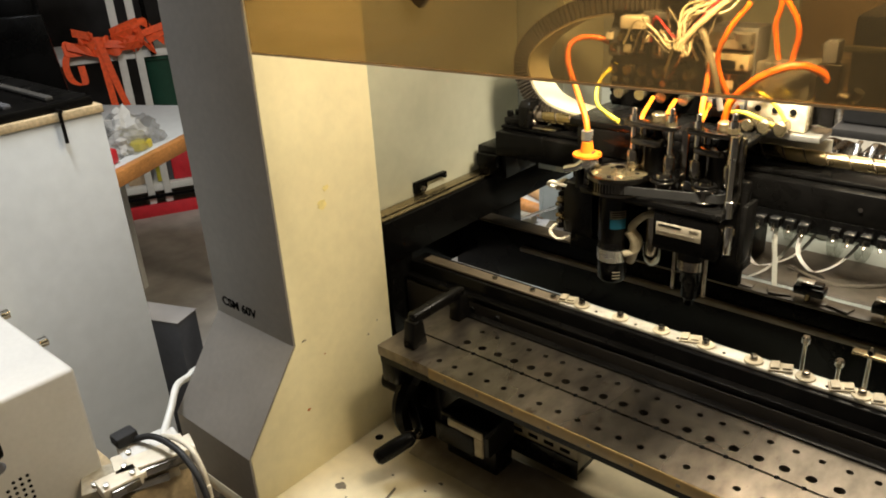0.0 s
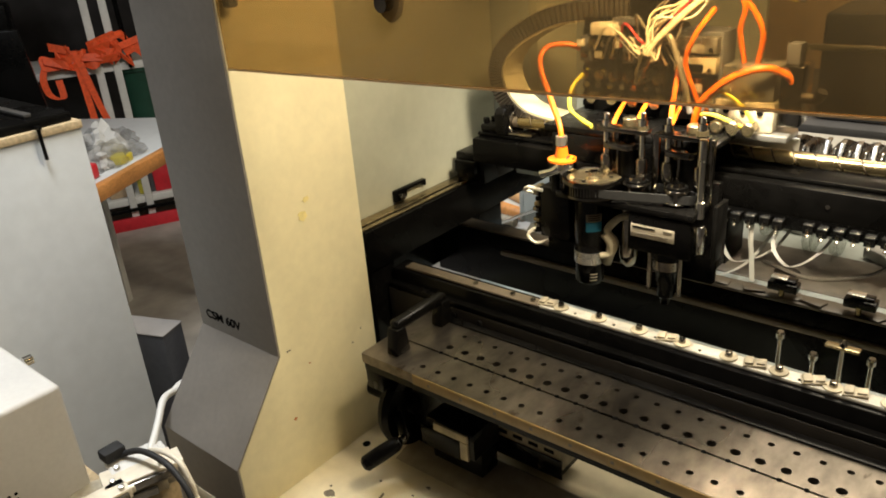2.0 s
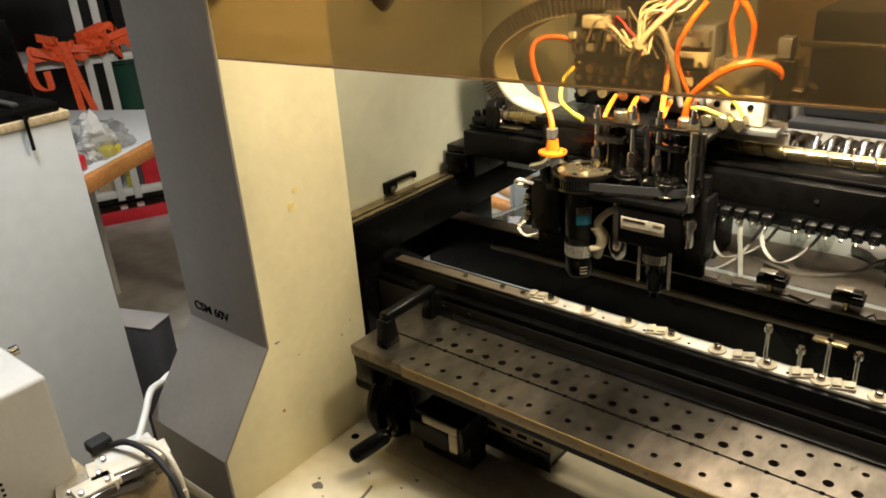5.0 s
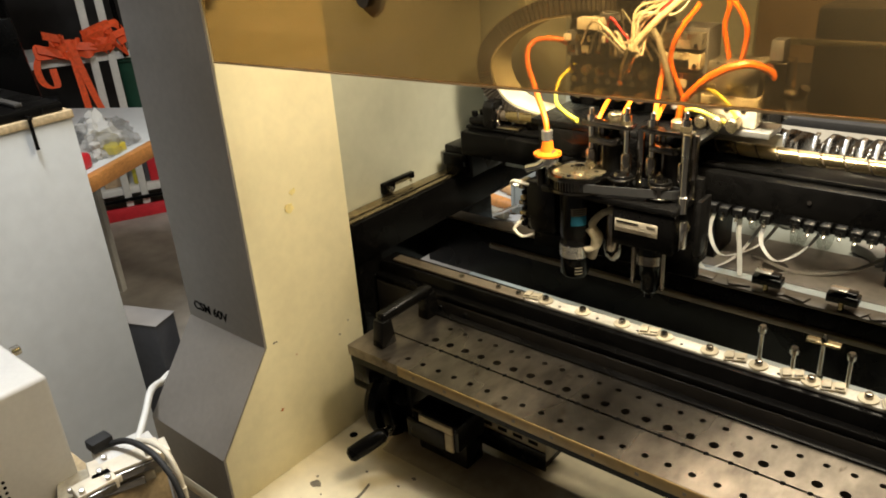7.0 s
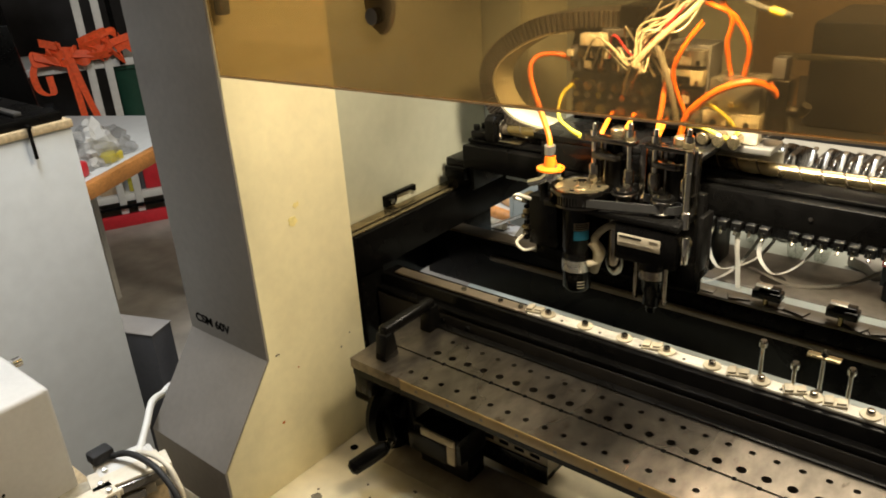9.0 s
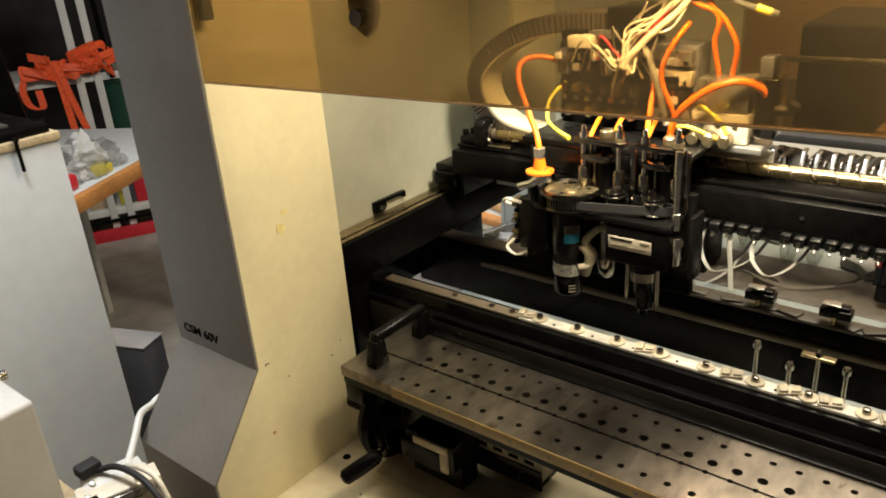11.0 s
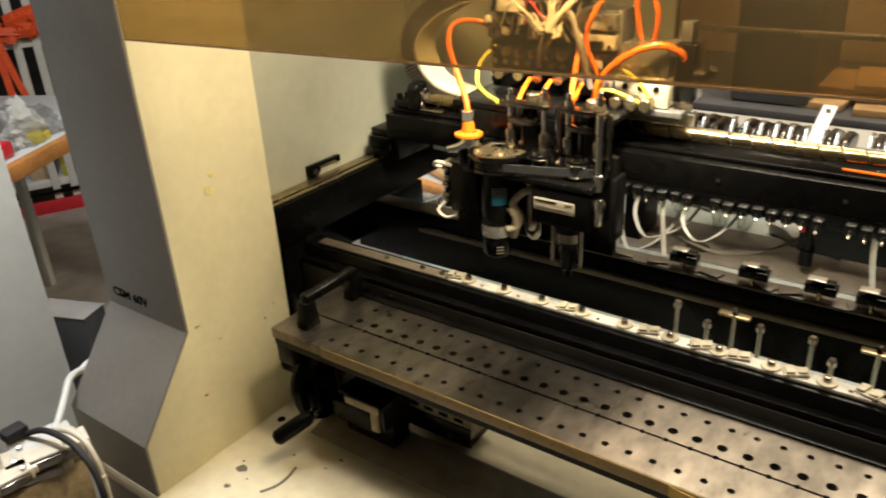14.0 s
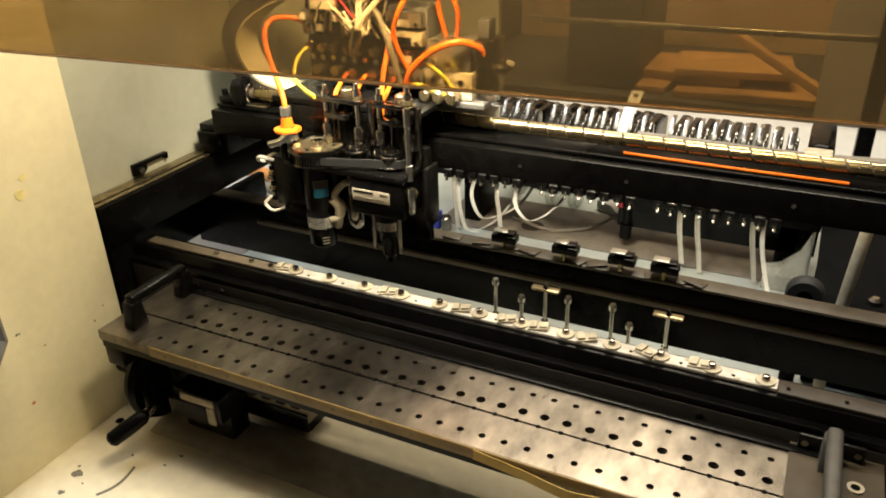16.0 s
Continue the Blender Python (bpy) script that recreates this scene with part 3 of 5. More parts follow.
def drilled(x0, x1, y0, y1, rows, depth=0.011):
    """A plate whose top has real round holes: rows of (y, radius, y-low, y-high) at the pitch."""
    bm, n = bmesh.new(), 16
    cuts = sorted({y0, y1, *(r[2] for r in rows), *(r[3] for r in rows)})
    first, last = -PITCH / 2, 29.5 * PITCH

    def quad(a, b, c, d):
        bm.faces.new([bm.verts.new((*p, ZP)) for p in ((a, c), (b, c), (b, d), (a, d))])

    for a, b in zip(cuts, cuts[1:]):
        quad(x0, first, a, b), quad(last, x1, a, b)
        row = next((r for r in rows if r[2] == a), None)
        if row is None:
            quad(first, last, a, b)
            continue
        for k in range(30):
            cx, cyy, r = k * PITCH, row[0], row[1]
            inner, outer, deep = [], [], []
            for j in range(n):
                t = 2 * math.pi * (j + 0.5) / n
                c, s = math.cos(t), math.sin(t)
                lim = min((PITCH / 2) / abs(c), ((b - cyy) if s > 0 else (cyy - a)) / abs(s))
                inner.append(bm.verts.new((cx + r * c, cyy + r * s, ZP)))
                deep.append(bm.verts.new((cx + r * c, cyy + r * s, ZP - depth)))
                outer.append(bm.verts.new((cx + lim * c, cyy + lim * s, ZP)))
            for j in range(n):
                i = (j + 1) % n
                bm.faces.new((outer[j], outer[i], inner[i], inner[j]))
                bm.faces.new((inner[j], inner[i], deep[i], deep[j]))
            for sx, sy in ((1, 1), (-1, 1), (-1, -1), (1, -1)):
                corner = bm.verts.new((cx + sx * PITCH / 2, b if sy > 0 else a, ZP))
                turn = math.atan2(corner.co.y - cyy, corner.co.x - cx) % (2 * math.pi)
                j = int(turn / (2 * math.pi) * n - 0.5) if turn / (2 * math.pi) * n >= 0.5 else n - 1
                bm.faces.new((outer[j], corner, outer[(j + 1) % n]))
    e = ZP - depth
    for p, q in (((x0, y0), (x1, y0)), ((x1, y0), (x1, y1)), ((x1, y1), (x0, y1)), ((x0, y1), (x0, y0))):
        bm.faces.new([bm.verts.new(v) for v in ((*p, ZP), (*q, ZP), (*q, e), (*p, e))])
    return bm


part("front_strip", drilled(-0.072, 0.640, -0.016, 0.0288, [(0.0, 0.0030, -0.014, 0.014)]), STEEL_PLATE, plate, "", False)
part("rear_strip", drilled(-0.072, 0.640, 0.0312, 0.092, [(0.0435, 0.0042, 0.0335, 0.0535), (0.069, 0.0028, 0.057, 0.081)]), STEEL_PLATE, plate, "", False)
# added floor below the holes, black for the shade in them
part("slot_floor", bx(-0.071, 0.639, -0.0145, 0.0905, 0.930, 0.9388, 0.0), BLACK_SAT, plate, "added lower plate, black for the shade in the holes")
# flat black discs stand for the shade inside the small slot holes
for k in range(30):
    part("slot_hole", cy((k * PITCH - 0.001, 0.030, ZP - 0.004), (k * PITCH - 0.001, 0.030, ZP + 0.0003), 0.0023, 10), INK_HOLE, plate)
part("ruler_strip", bx(0.0, 0.630, -0.0172, -0.0160, 0.9385, 0.9496, 0.0002), RULER, plate, "yellowed ruler strip along the edge")
part("loose_ruler_end", band([(0.36, -0.0178, 0.944), (0.40, -0.0195, 0.941), (0.44, -0.0235, 0.938), (0.468, -0.0215, 0.939)], 0.010, 0.0006, axis=(0, 0, 1)), RULER_NEW, plate, "peeling bright yellow ruler strip")
for k in range(15):
    part("ruler_mark", bx(0.02 + 0.04 * k, 0.0232 + 0.04 * k, -0.0176, -0.0173, 0.9425, 0.9455), CHIP, plate)
part("left_bracket", bx(-0.074, -0.050, -0.012, 0.088, 0.905, 0.9295, 0.002), BLACK_SAT, plate)
part("back_stop", bx(-0.05, 0.62, 0.0835, 0.0925, 0.9502, 0.9525, 0.0006), BLACK_SAT, plate)
for x in (0.62,):
    part("support_leg", bx(x, x + 0.03, 0.06, 0.088, ZB, 0.9295, 0.002), BLACK_SAT, plate)
part("left_leg", bx(-0.072, -0.052, 0.05, 0.085, ZB, 0.905, 0.002), BLACK_SAT, plate)
# block coloured dark where the light falls off
part("right_block", bx(0.592, 0.66, 0.02, 0.10, 0.9503, 0.9515, 0.0004), TAN_DIM, plate, "brown end block")
part("hole_ring", lathe([(0.0028, 0.0), (0.0062, 0.0), (0.0062, 0.0012), (0.0028, 0.0012)], (0.640, 0.060, 0.9516), seg=20), SILL, plate)
part("hole", cy((0.640, 0.060, 0.9512), (0.640, 0.060, 0.9530), 0.0034, 14), INK_HOLE, plate)


def pull(x, y0, y1, material, label, w):
    ob = thing("pull_handle", (x, (y0 + y1) / 2, ZP), label, "handle", "plate handles")
    part("grip", bx(x - w, x + w, y0 - 0.004, y1 + 0.004, ZP + 0.026, ZP + 0.038, 0.004, seg=3), material, ob)
    for y in (y0, y1):
        part("foot", prism([(y - 0.011, ZP), (y + 0.011, ZP), (y + 0.0065, ZP + 0.030), (y - 0.0065, ZP + 0.030)], "x", x - w - 0.001, x + w + 0.001, 0.002), material, ob)


pull(-0.040, 0.008, 0.080, BLACK_SAT, "black painted metal pull handle on the steel plate", 0.0066)
# this handle's grey is lowered for the weaker light at the right
pull(0.620, 0.000, 0.078, GREY_METAL, "grey metal pull handle on the steel plate", 0.0058)

part("mount_flange", bx(0.597, 0.645, 0.0895, 0.0935, 0.9526, 0.966, 0.001), BLACK_SAT, plate, "black handle mount")
for x in (0.602, 0.640):
    part("mount_screw", cy((x, 0.0875, 0.9595), (x, 0.0894, 0.9595), 0.0028, 12), STEEL_DULL, plate)

# ---- hand wheel and drive under the plate ----
hw = thing("hand_wheel", (-0.075, 0.05, 0.85), "black hand wheel with a glossy crank grip", "hand wheel")
part("rim", lathe([(0.036, -0.008), (0.050, -0.008), (0.053, 0.0), (0.050, 0.008), (0.036, 0.008), (0.034, 0.0), (0.036, -0.008)], (-0.070, 0.050, 0.851), "x", 40), BLACK, hw)
part("disc", lathe([(0.036, -0.003), (0.036, 0.003)], (-0.072, 0.050, 0.851), "x", 32), BLACK, hw)
part("hub", lathe([(0.013, -0.06), (0.013, 0.012), (0.010, 0.014)], (-0.072, 0.050, 0.851), "x", 24), BLACK_SAT, hw)
grip = lathe([(0.0055, 0.0), (0.0084, 0.005), (0.0092, 0.026), (0.0088, 0.044), (0.006, 0.047)], (0, 0, 0), "z", 24)
bmesh.ops.transform(grip, matrix=Matrix.Translation((-0.033, -0.013, 0.850)) @ Vector((-0.50, -0.66, -0.42)).to_track_quat("Z", "Y").to_matrix().to_4x4(), verts=grip.verts)
part("crank_grip", grip, BLACK, hw, "glossy black grip")
part("crank_bolt", lathe([(0.005, -0.004), (0.0058, 0.0), (0.005, 0.004)], (-0.032, -0.010, 0.852), "y", 16), STEEL, hw, "bright bolt end")
part("crank_arm", cy((-0.066, 0.02, 0.853), (-0.032, -0.006, 0.852), 0.005, 12), BLACK_SAT, hw)
part("spindle", cy((-0.137, 0.05, 0.851), (-0.08, 0.05, 0.851), 0.008, 16), STEEL_DULL, hw)

drive = thing("drive_block", (0.02, 0.05, 0.80), "cream and black drive block under the plate", "drive unit")
part("body", bx(-0.020, 0.046, 0.016, 0.062, 0.838, 0.872, 0.003), BLACK_SAT, drive, "black motor body")
part("top_flange", bx(-0.006, 0.040, 0.0125, 0.0156, 0.861, 0.8705, 0.001), GRIMY_SHADED, drive, "cream painted bracket flange")
part("side_flange", bx(0.0295, 0.040, 0.0125, 0.0156, 0.838, 0.8606, 0.001), GRIMY_SHADED, drive, "cream painted bracket flange")
part("front_panel", bx(-0.024, 0.029, 0.0122, 0.0156, 0.836, 0.8605, 0.0008), BLACK, drive, "black front panel")
part("foot", bx(-0.03, 0.04, 0.035, 0.064, ZB + 0.0125, 0.8375, 0.002), BLACK_SAT, drive)
psu = thing("driver_box", (0.075, 0.07, ZB), "grimy cream electronic box, shade in its colour, with dark slots and print", "electronics box")
part("case", bx(0.030, 0.118, 0.072, 0.142, 0.822, 0.852, 0.002), GRIMY_SHADED, psu)
part("front_panel", bx(0.0295, 0.1185, 0.0695, 0.0717, 0.812, 0.836, 0.0008), BLACK_SAT, psu, "black front panel")
for k in range(4):
    part("slot", bx(0.036 + 0.020 * k, 0.050 + 0.020 * k, 0.0690, 0.0694, 0.822, 0.828), INK_HOLE, psu)
    part("vent", bx(0.036 + 0.020 * k, 0.048 + 0.020 * k, 0.0714, 0.0719, 0.840, 0.8445), INK_HOLE, psu)
part("print_bar", bx(0.040, 0.084, 0.080, 0.087, 0.8519, 0.8524), INK_HOLE, psu)
part("print_bar", bx(0.040, 0.072, 0.094, 0.098, 0.8519, 0.8523), INK_HOLE, psu)
part("print_bar", bx(0.040, 0.090, 0.104, 0.110, 0.8519, 0.8523), INK_HOLE, psu)
part("foot", bx(0.04, 0.10, 0.095, 0.135, ZB, 0.8215), BLACK_SAT, psu)

# ---- gantry ----
YG = 0.245
gan = thing("gantry", (0.25, YG, 1.0), "black gantry beam with a bright ball screw", "gantry")
part("beam", bx(-0.108, 0.80, YG - 0.008, YG + 0.03, 1.082, 1.112, 0.002), BLACK, gan)
part("upper_beam", bx(-0.108, 0.80, YG + 0.004, YG + 0.075, 1.1125, 1.117, 0.0015), BLACK, gan)
part("linear_rail", bx(-0.06, 0.80, YG + 0.040, YG + 0.050, 1.1175, 1.124, 0.001), STEEL_DULL, gan)
part("carriage", bx(-0.157, -0.112, YG + 0.018, YG + 0.085, 1.0430, 1.0815, 0.002), BLACK_SAT, gan, "black carriage block riding on the side rail")
part("carriage_wing", bx(-0.150, -0.118, YG + 0.006, YG + 0.018, 1.058, 1.0745, 0.0015), BLACK, gan)
part("carriage_cap", bx(-0.106, -0.082, YG + 0.008, YG + 0.060, 1.1175, 1.126, 0.002), BLACK_SAT, gan)
for k in range(4):
    part("cap_bolt", cy((-0.102 + 0.0045 * k, YG + 0.016 + 0.010 * k, 1.126), (-0.102 + 0.0045 * k, YG + 0.016 + 0.010 * k, 1.1325), 0.004, 12, bev=0.0008), BLACK, gan)
brg = part("bearing_block", prism([(YG + 0.002, 1.1175), (YG + 0.002, 1.143), (YG + 0.008, 1.149), (YG + 0.038, 1.149), (YG + 0.044, 1.143), (YG + 0.044, 1.1175)], "x", -0.080, -0.066, 0.0012), BLACK_SAT, gan, "black screw bearing block")
part("bearing", lathe([(0.0075, 0.0), (0.0125, 0.0), (0.0128, 0.002), (0.0115, 0.003), (0.0085, 0.0025)], (-0.0662, YG + 0.022, 1.1295), "x", 28), STEEL_DULL, brg, "dull steel bearing ring")
for dy in (0.008, 0.037):
    for z in (1.1225, 1.1405):
        part("block_screw", cy((-0.0665, YG + dy, z), (-0.0635, YG + dy, z), 0.0022, 10), BLACK, brg)
part("coupling_foot", bx(-0.064, -0.030, YG + 0.006, YG + 0.036, 1.1172, 1.1205, 0.001), STEEL_DULL, gan, "bright foot plate")
SX, SR = -0.066, 0.0068
part("ball_screw", cy((SX, YG + 0.022, 1.1295), (0.80, YG + 0.022, 1.1295), SR * 0.88, 20), BROWN_STRIP, gan, "greased screw core")
bm = bmesh.new()
turns, per, lead = 44, 22, 0.0198
helix = []
for k in range(turns * per + 1):
    a = 2 * math.pi * k / per
    ring = []
    for dx, rr_ in ((-0.0093, 0.86), (-0.0088, 1.02), (0.0088, 1.02), (0.0093, 0.86)):
        ring.append(bm.verts.new((SX + 0.01 + lead * k / per + dx, YG + 0.022 + SR * rr_ * math.cos(a), 1.1295 + SR * rr_ * math.sin(a))))
    helix.append(ring)
for a, b in zip(helix, helix[1:]):
    for j in range(3):
        bm.faces.new((a[j], a[j + 1], b[j + 1], b[j]))
part("screw_thread", bm, SCREW, gan, "bright rolled thread")
part("orange_line", tube([(0.40, YG + 0.013, 1.1190), (0.46, YG + 0.0105, 1.1190), (0.52, YG + 0.0095, 1.1190), (0.60, YG + 0.0095, 1.1190)], 0.0015, 8), ORANGE, gan, "orange air line along the beam")
for x in (0.12, 0.30, 0.41, 0.56, 0.68):
    part("beam_screw", cy((x, YG - 0.0095, 1.098), (x, YG - 0.0075, 1.098), 0.0022, 10), STEEL_DULL, gan)

# ---- smoked cover ----
cov = thing("front_cover", (0.3, -0.07, 1.3), "raised smoked brown acrylic front cover, dusty", "cover")
part("acrylic_sheet", prism([(-0.1345, 1.2545), (0.80, 1.2735), (0.80, 1.75), (-0.1345, 1.75)], "y", -0.072, -0.069), COVER, cov, "", False)
# thin strip painted with the glow of the cover's edge
part("lower_edge", prism([(-0.1345, 1.2530), (0.80, 1.2720), (0.80, 1.2734), (-0.1345, 1.2544)], "y", -0.0722, -0.0688), EDGE_GLOW, cov, "lower edge, its light glow put into a pale colour")
bm = prism([(0.056, 1.304), (0.050, 1.318), (0.050, 1.360), (0.078, 1.360), (0.078, 1.318), (0.073, 1.304), (0.065, 1.298)], "y", -0.0665, -0.060, 0.002)
hinge = part("hinge_lug", bm, ALU, cov, "bright steel hinge lug")
part("hinge_bolt", cy((0.065, -0.075, 1.313), (0.065, -0.058, 1.313), 0.0060, 14), STEEL_DULL, hinge)
part("stop_block", bx(-0.1345, -0.124, -0.0665, -0.056, 1.306, 1.335, 0.002), DARK_GREY, cov, "dark stop block")

# ---- placement head on the gantry ----
hd = thing("pick_unit", (0.13, 0.22, 1.0), "black placement head with pulleys, motor and nozzles", "placement head")
part("back_plate", bx(0.035, 0.222, 0.2255, 0.2355, 1.005, 1.128, 0.002), BLACK_SAT, hd)
part("side_plate", bx(0.2225, 0.2275, 0.212, 0.238, 1.030, 1.108, 0.0015), BLACK_SAT, hd)
part("top_bridge", bx(0.03, 0.215, 0.2265, 0.335, 1.1495, 1.1545, 0.001), BLACK_SAT, hd)
part("bridge_web", bx(0.04, 0.21, 0.2262, 0.2345, 1.1285, 1.149, 0.001), BLACK_SAT, hd)
PX, PY, PZ = 0.105, 0.200, 1.1145
bm = lathe([(0.020, 0.010), (0.0265, 0.010), (0.0275, 0.012), (0.0315, 0.012), (0.0322, 0.010), (0.0322, 0.0075), (0.0300, 0.0075), (0.0300, -0.004), (0.0322, -0.004), (0.0322, -0.007), (0.012, -0.007), (0.012, -0.0075)], (PX, PY, PZ), "z", 48)
pul = part("timing_pulley", bm, STEEL_DARK, hd, "large dull steel timing pulley")
part("pulley_face", lathe([(0.0265, 0.0101), (0.022, 0.0085), (0.010, 0.0085), (0.0085, 0.012), (0.004, 0.0125)], (PX, PY, PZ), "z", 40), BRASS, pul, "tarnished pulley face")
part("axle_nut", cy((PX, PY, PZ + 0.0125), (PX, PY, PZ + 0.0155), 0.0055, 6), STEEL, pul)
for k in range(3):
    a = 2.1 * k + 0.4
    part("pulley_screw", cy((PX + 0.017 * math.cos(a), PY + 0.017 * math.sin(a), PZ + 0.0085), (PX + 0.017 * math.cos(a), PY + 0.017 * math.sin(a), PZ + 0.0105), 0.0022, 10), INK_HOLE, pul)
bm = bmesh.new()
for k in range(60):
    a = 2 * math.pi * k / 60
    q = bx(-0.0006, 0.0006, 0.0298, 0.0314, -0.0035, 0.007)
    bmesh.ops.transform(q, matrix=Matrix.Translation((PX, PY, PZ)) @ Matrix.Rotation(a, 4, "Z"), verts=q.verts)
    me_ = bpy.data.meshes.new("tooth_tmp")
    q.to_mesh(me_)
    q.free()
    bm.from_mesh(me_)
    bpy.data.meshes.remove(me_)
tagged(part("pulley_teeth", bm, STEEL_DARK, pul, "", False), kind="stuff")
belt = [(PX - 0.002, PY - 0.0306)] + [(0.204, PY - 0.002), (0.210, PY + 0.004), (0.206, PY + 0.012)] + [(PX + 0.012, PY + 0.029)]
outer = [(x, y) for x, y in belt]
bm = prism(outer + [(PX + 0.012, PY + 0.0275), (0.2055, PY + 0.0105), (0.2085, PY + 0.004), (0.2035, PY - 0.0005), (PX - 0.002, PY - 0.029)], "z", PZ - 0.003, PZ + 0.0065)
part("timing_belt", bm, RUBBER, hd, "black rubber timing belt", False)
part("gear_bracket", bx(0.070, 0.216, 0.182, 0.2255, 1.0985, 1.1065, 0.002), BLACK_SAT, hd)
for x, y, r in ((0.149, 0.205, 0.0135), (0.190, 0.205, 0.0125)):
    p = part("small_pulley", lathe([(r * 0.7, -0.006), (r, -0.005), (r, -0.004), (r * 0.86, -0.003), (r * 0.86, 0.007), (r, 0.008), (r, 0.010), (r * 0.6, 0.0115), (r * 0.5, 0.015), (0.002, 0.0152)], (x, y, PZ), "z", 32), STEEL_DULL, hd, "small dull steel pulley")
    part("seal_ring", lathe([(r * 0.62, 0.0112), (r * 0.80, 0.0116), (r * 0.78, 0.0128), (r * 0.6, 0.0128)], (x, y, PZ), "z", 28), BLACK, p)

# motor under the large pulley
mot = part("motor", lathe([(0.012, 1.1065), (0.0155, 1.105), (0.0158, 1.048), (0.0150, 1.046), (0.0150, 1.038), (0.0158, 1.036), (0.0158, 1.034), (0.010, 1.0335)], (PX - 0.003, PY - 0.002, 0), "z", 32), BLACK_SAT, hd, "black cylindrical motor")
part("motor_ring", lathe([(0.0135, 1.034), (0.0162, 1.0335), (0.0162, 1.0185), (0.0135, 1.018)], (PX - 0.003, PY - 0.002, 0), "z", 32), ALU, mot, "bare aluminium ring")
part("encoder", lathe([(0.0135, 1.018), (0.0150, 1.0175), (0.0148, 0.994), (0.0120, 0.990), (0.004, 0.9895)], (PX - 0.003, PY - 0.002, 0), "z", 28), BLACK, mot)


def curved_label(name, r, z0, z1, a0, a1, material, parent):
    bm = bmesh.new()
    vs = []
    for k in range(9):
        a = radians(a0 + (a1 - a0) * k / 8)
        vs.append([bm.verts.new((PX - 0.003 + rr_ * math.cos(a), PY - 0.002 + rr_ * math.sin(a), z)) for rr_, z in ((r, z0), (r, z1))])
    for p, q in zip(vs, vs[1:]):
        bm.faces.new((p[0], q[0], q[1], p[1]))
    bmesh.ops.solidify(bm, geom=list(bm.faces), thickness=0.0002)
    return part(name, bm, material, parent)


curved_label("motor_label", 0.0160, 1.062, 1.074, -75, -15, BLUE, mot)
curved_label("motor_label", 0.0160, 1.0745, 1.084, -75, -15, LABEL, mot)
for k in range(3):
    curved_label("print_bar", 0.0163, 1.0762 + 0.0027 * k, 1.0774 + 0.0027 * k, -68, -22, INK_HOLE, mot)
for k in range(3):
    curved_label("print_bar", 0.0152, 0.997 + 0.004 * k, 0.9985 + 0.004 * k, -60, -30, LABEL, mot)
part("strap", tube([(PX + 0.013, PY - 0.008, 1.030), (PX + 0.022, PY - 0.004, 1.034), (PX + 0.024, PY, 1.048), (PX + 0.018, PY - 0.004, 1.063), (PX + 0.030, PY, 1.080), (PX + 0.046, PY + 0.002, 1.083)], 0.0040, 10), PALE_TAB, hd, "pale taped cable loop")
part("strap", tube([(PX + 0.016, PY - 0.006, 1.058), (PX + 0.022, PY - 0.004, 1.046), (PX + 0.020, PY - 0.003, 1.030), (PX + 0.016, PY, 1.018)], 0.0046, 10), PALE_TAB, hd, "pale taped cable loop")
part("second_barrel", lathe([(0.010, 1.098), (0.0105, 1.06), (0.0105, 1.03), (0.008, 1.018), (0.003, 1.012)], (0.138, 0.214, 0), "z", 24), STEEL_DULL, hd)

# drive box with its label and the nozzle
gb = part("gear_box", bx(0.151, 0.2145, 0.183, 0.225, 1.052, 1.0975, 0.0025), BLACK, hd, "black gear box")
part("rating_label", bx(0.155, 0.199, 0.1823, 0.183, 1.0705, 1.0855, 0.0001), LABEL, gb, "yellowed rating label")
part("print_bar", bx(0.157, 0.180, 0.1819, 0.1823, 1.0815, 1.0832), INK_HOLE, gb)
part("print_bar", bx(0.157, 0.193, 0.1819, 0.1823, 1.0745, 1.0755), CHIP, gb)
part("print_bar", bx(0.188, 0.197, 0.1819, 0.1823, 1.0812, 1.0832), CHIP, gb)
noz = part("nozzle_barrel", lathe([(0.0150, 1.0518), (0.0152, 1.042), (0.0138, 1.041), (0.0138, 1.028), (0.0110, 1.024), (0.0108, 1.012), (0.0085, 1.010), (0.0085, 0.992), (0.0050, 0.988), (0.0048, 0.982), (0.0018, 0.981)], (0.184, 0.204, 0), "z", 28), BLACK_SAT, hd, "dark nozzle barrel")
part("nozzle_collar", lathe([(0.0141, 1.040), (0.0141, 1.029)], (0.184, 0.204, 0), "z", 28), STEEL_DULL, noz)
for dx in (-0.016, 0.015):
    part("guide_rod", cy((0.184 + dx, 0.200, 0.998), (0.184 + dx, 0.200, 1.054), 0.0024, 12), STEEL_DULL, noz)
part("side_fitting", lathe([(0.004, -0.004), (0.006, 0.0), (0.006, 0.006), (0.003, 0.008)], (0.2155, 0.196, 1.083), "x", 14), BRASS, hd, "brass fitting")
part("side_knob", cy((0.2205, 0.190, 1.062), (0.2205, 0.190, 1.094), 0.0042, 12, bev=0.001), STEEL, hd, "bright side spindle")

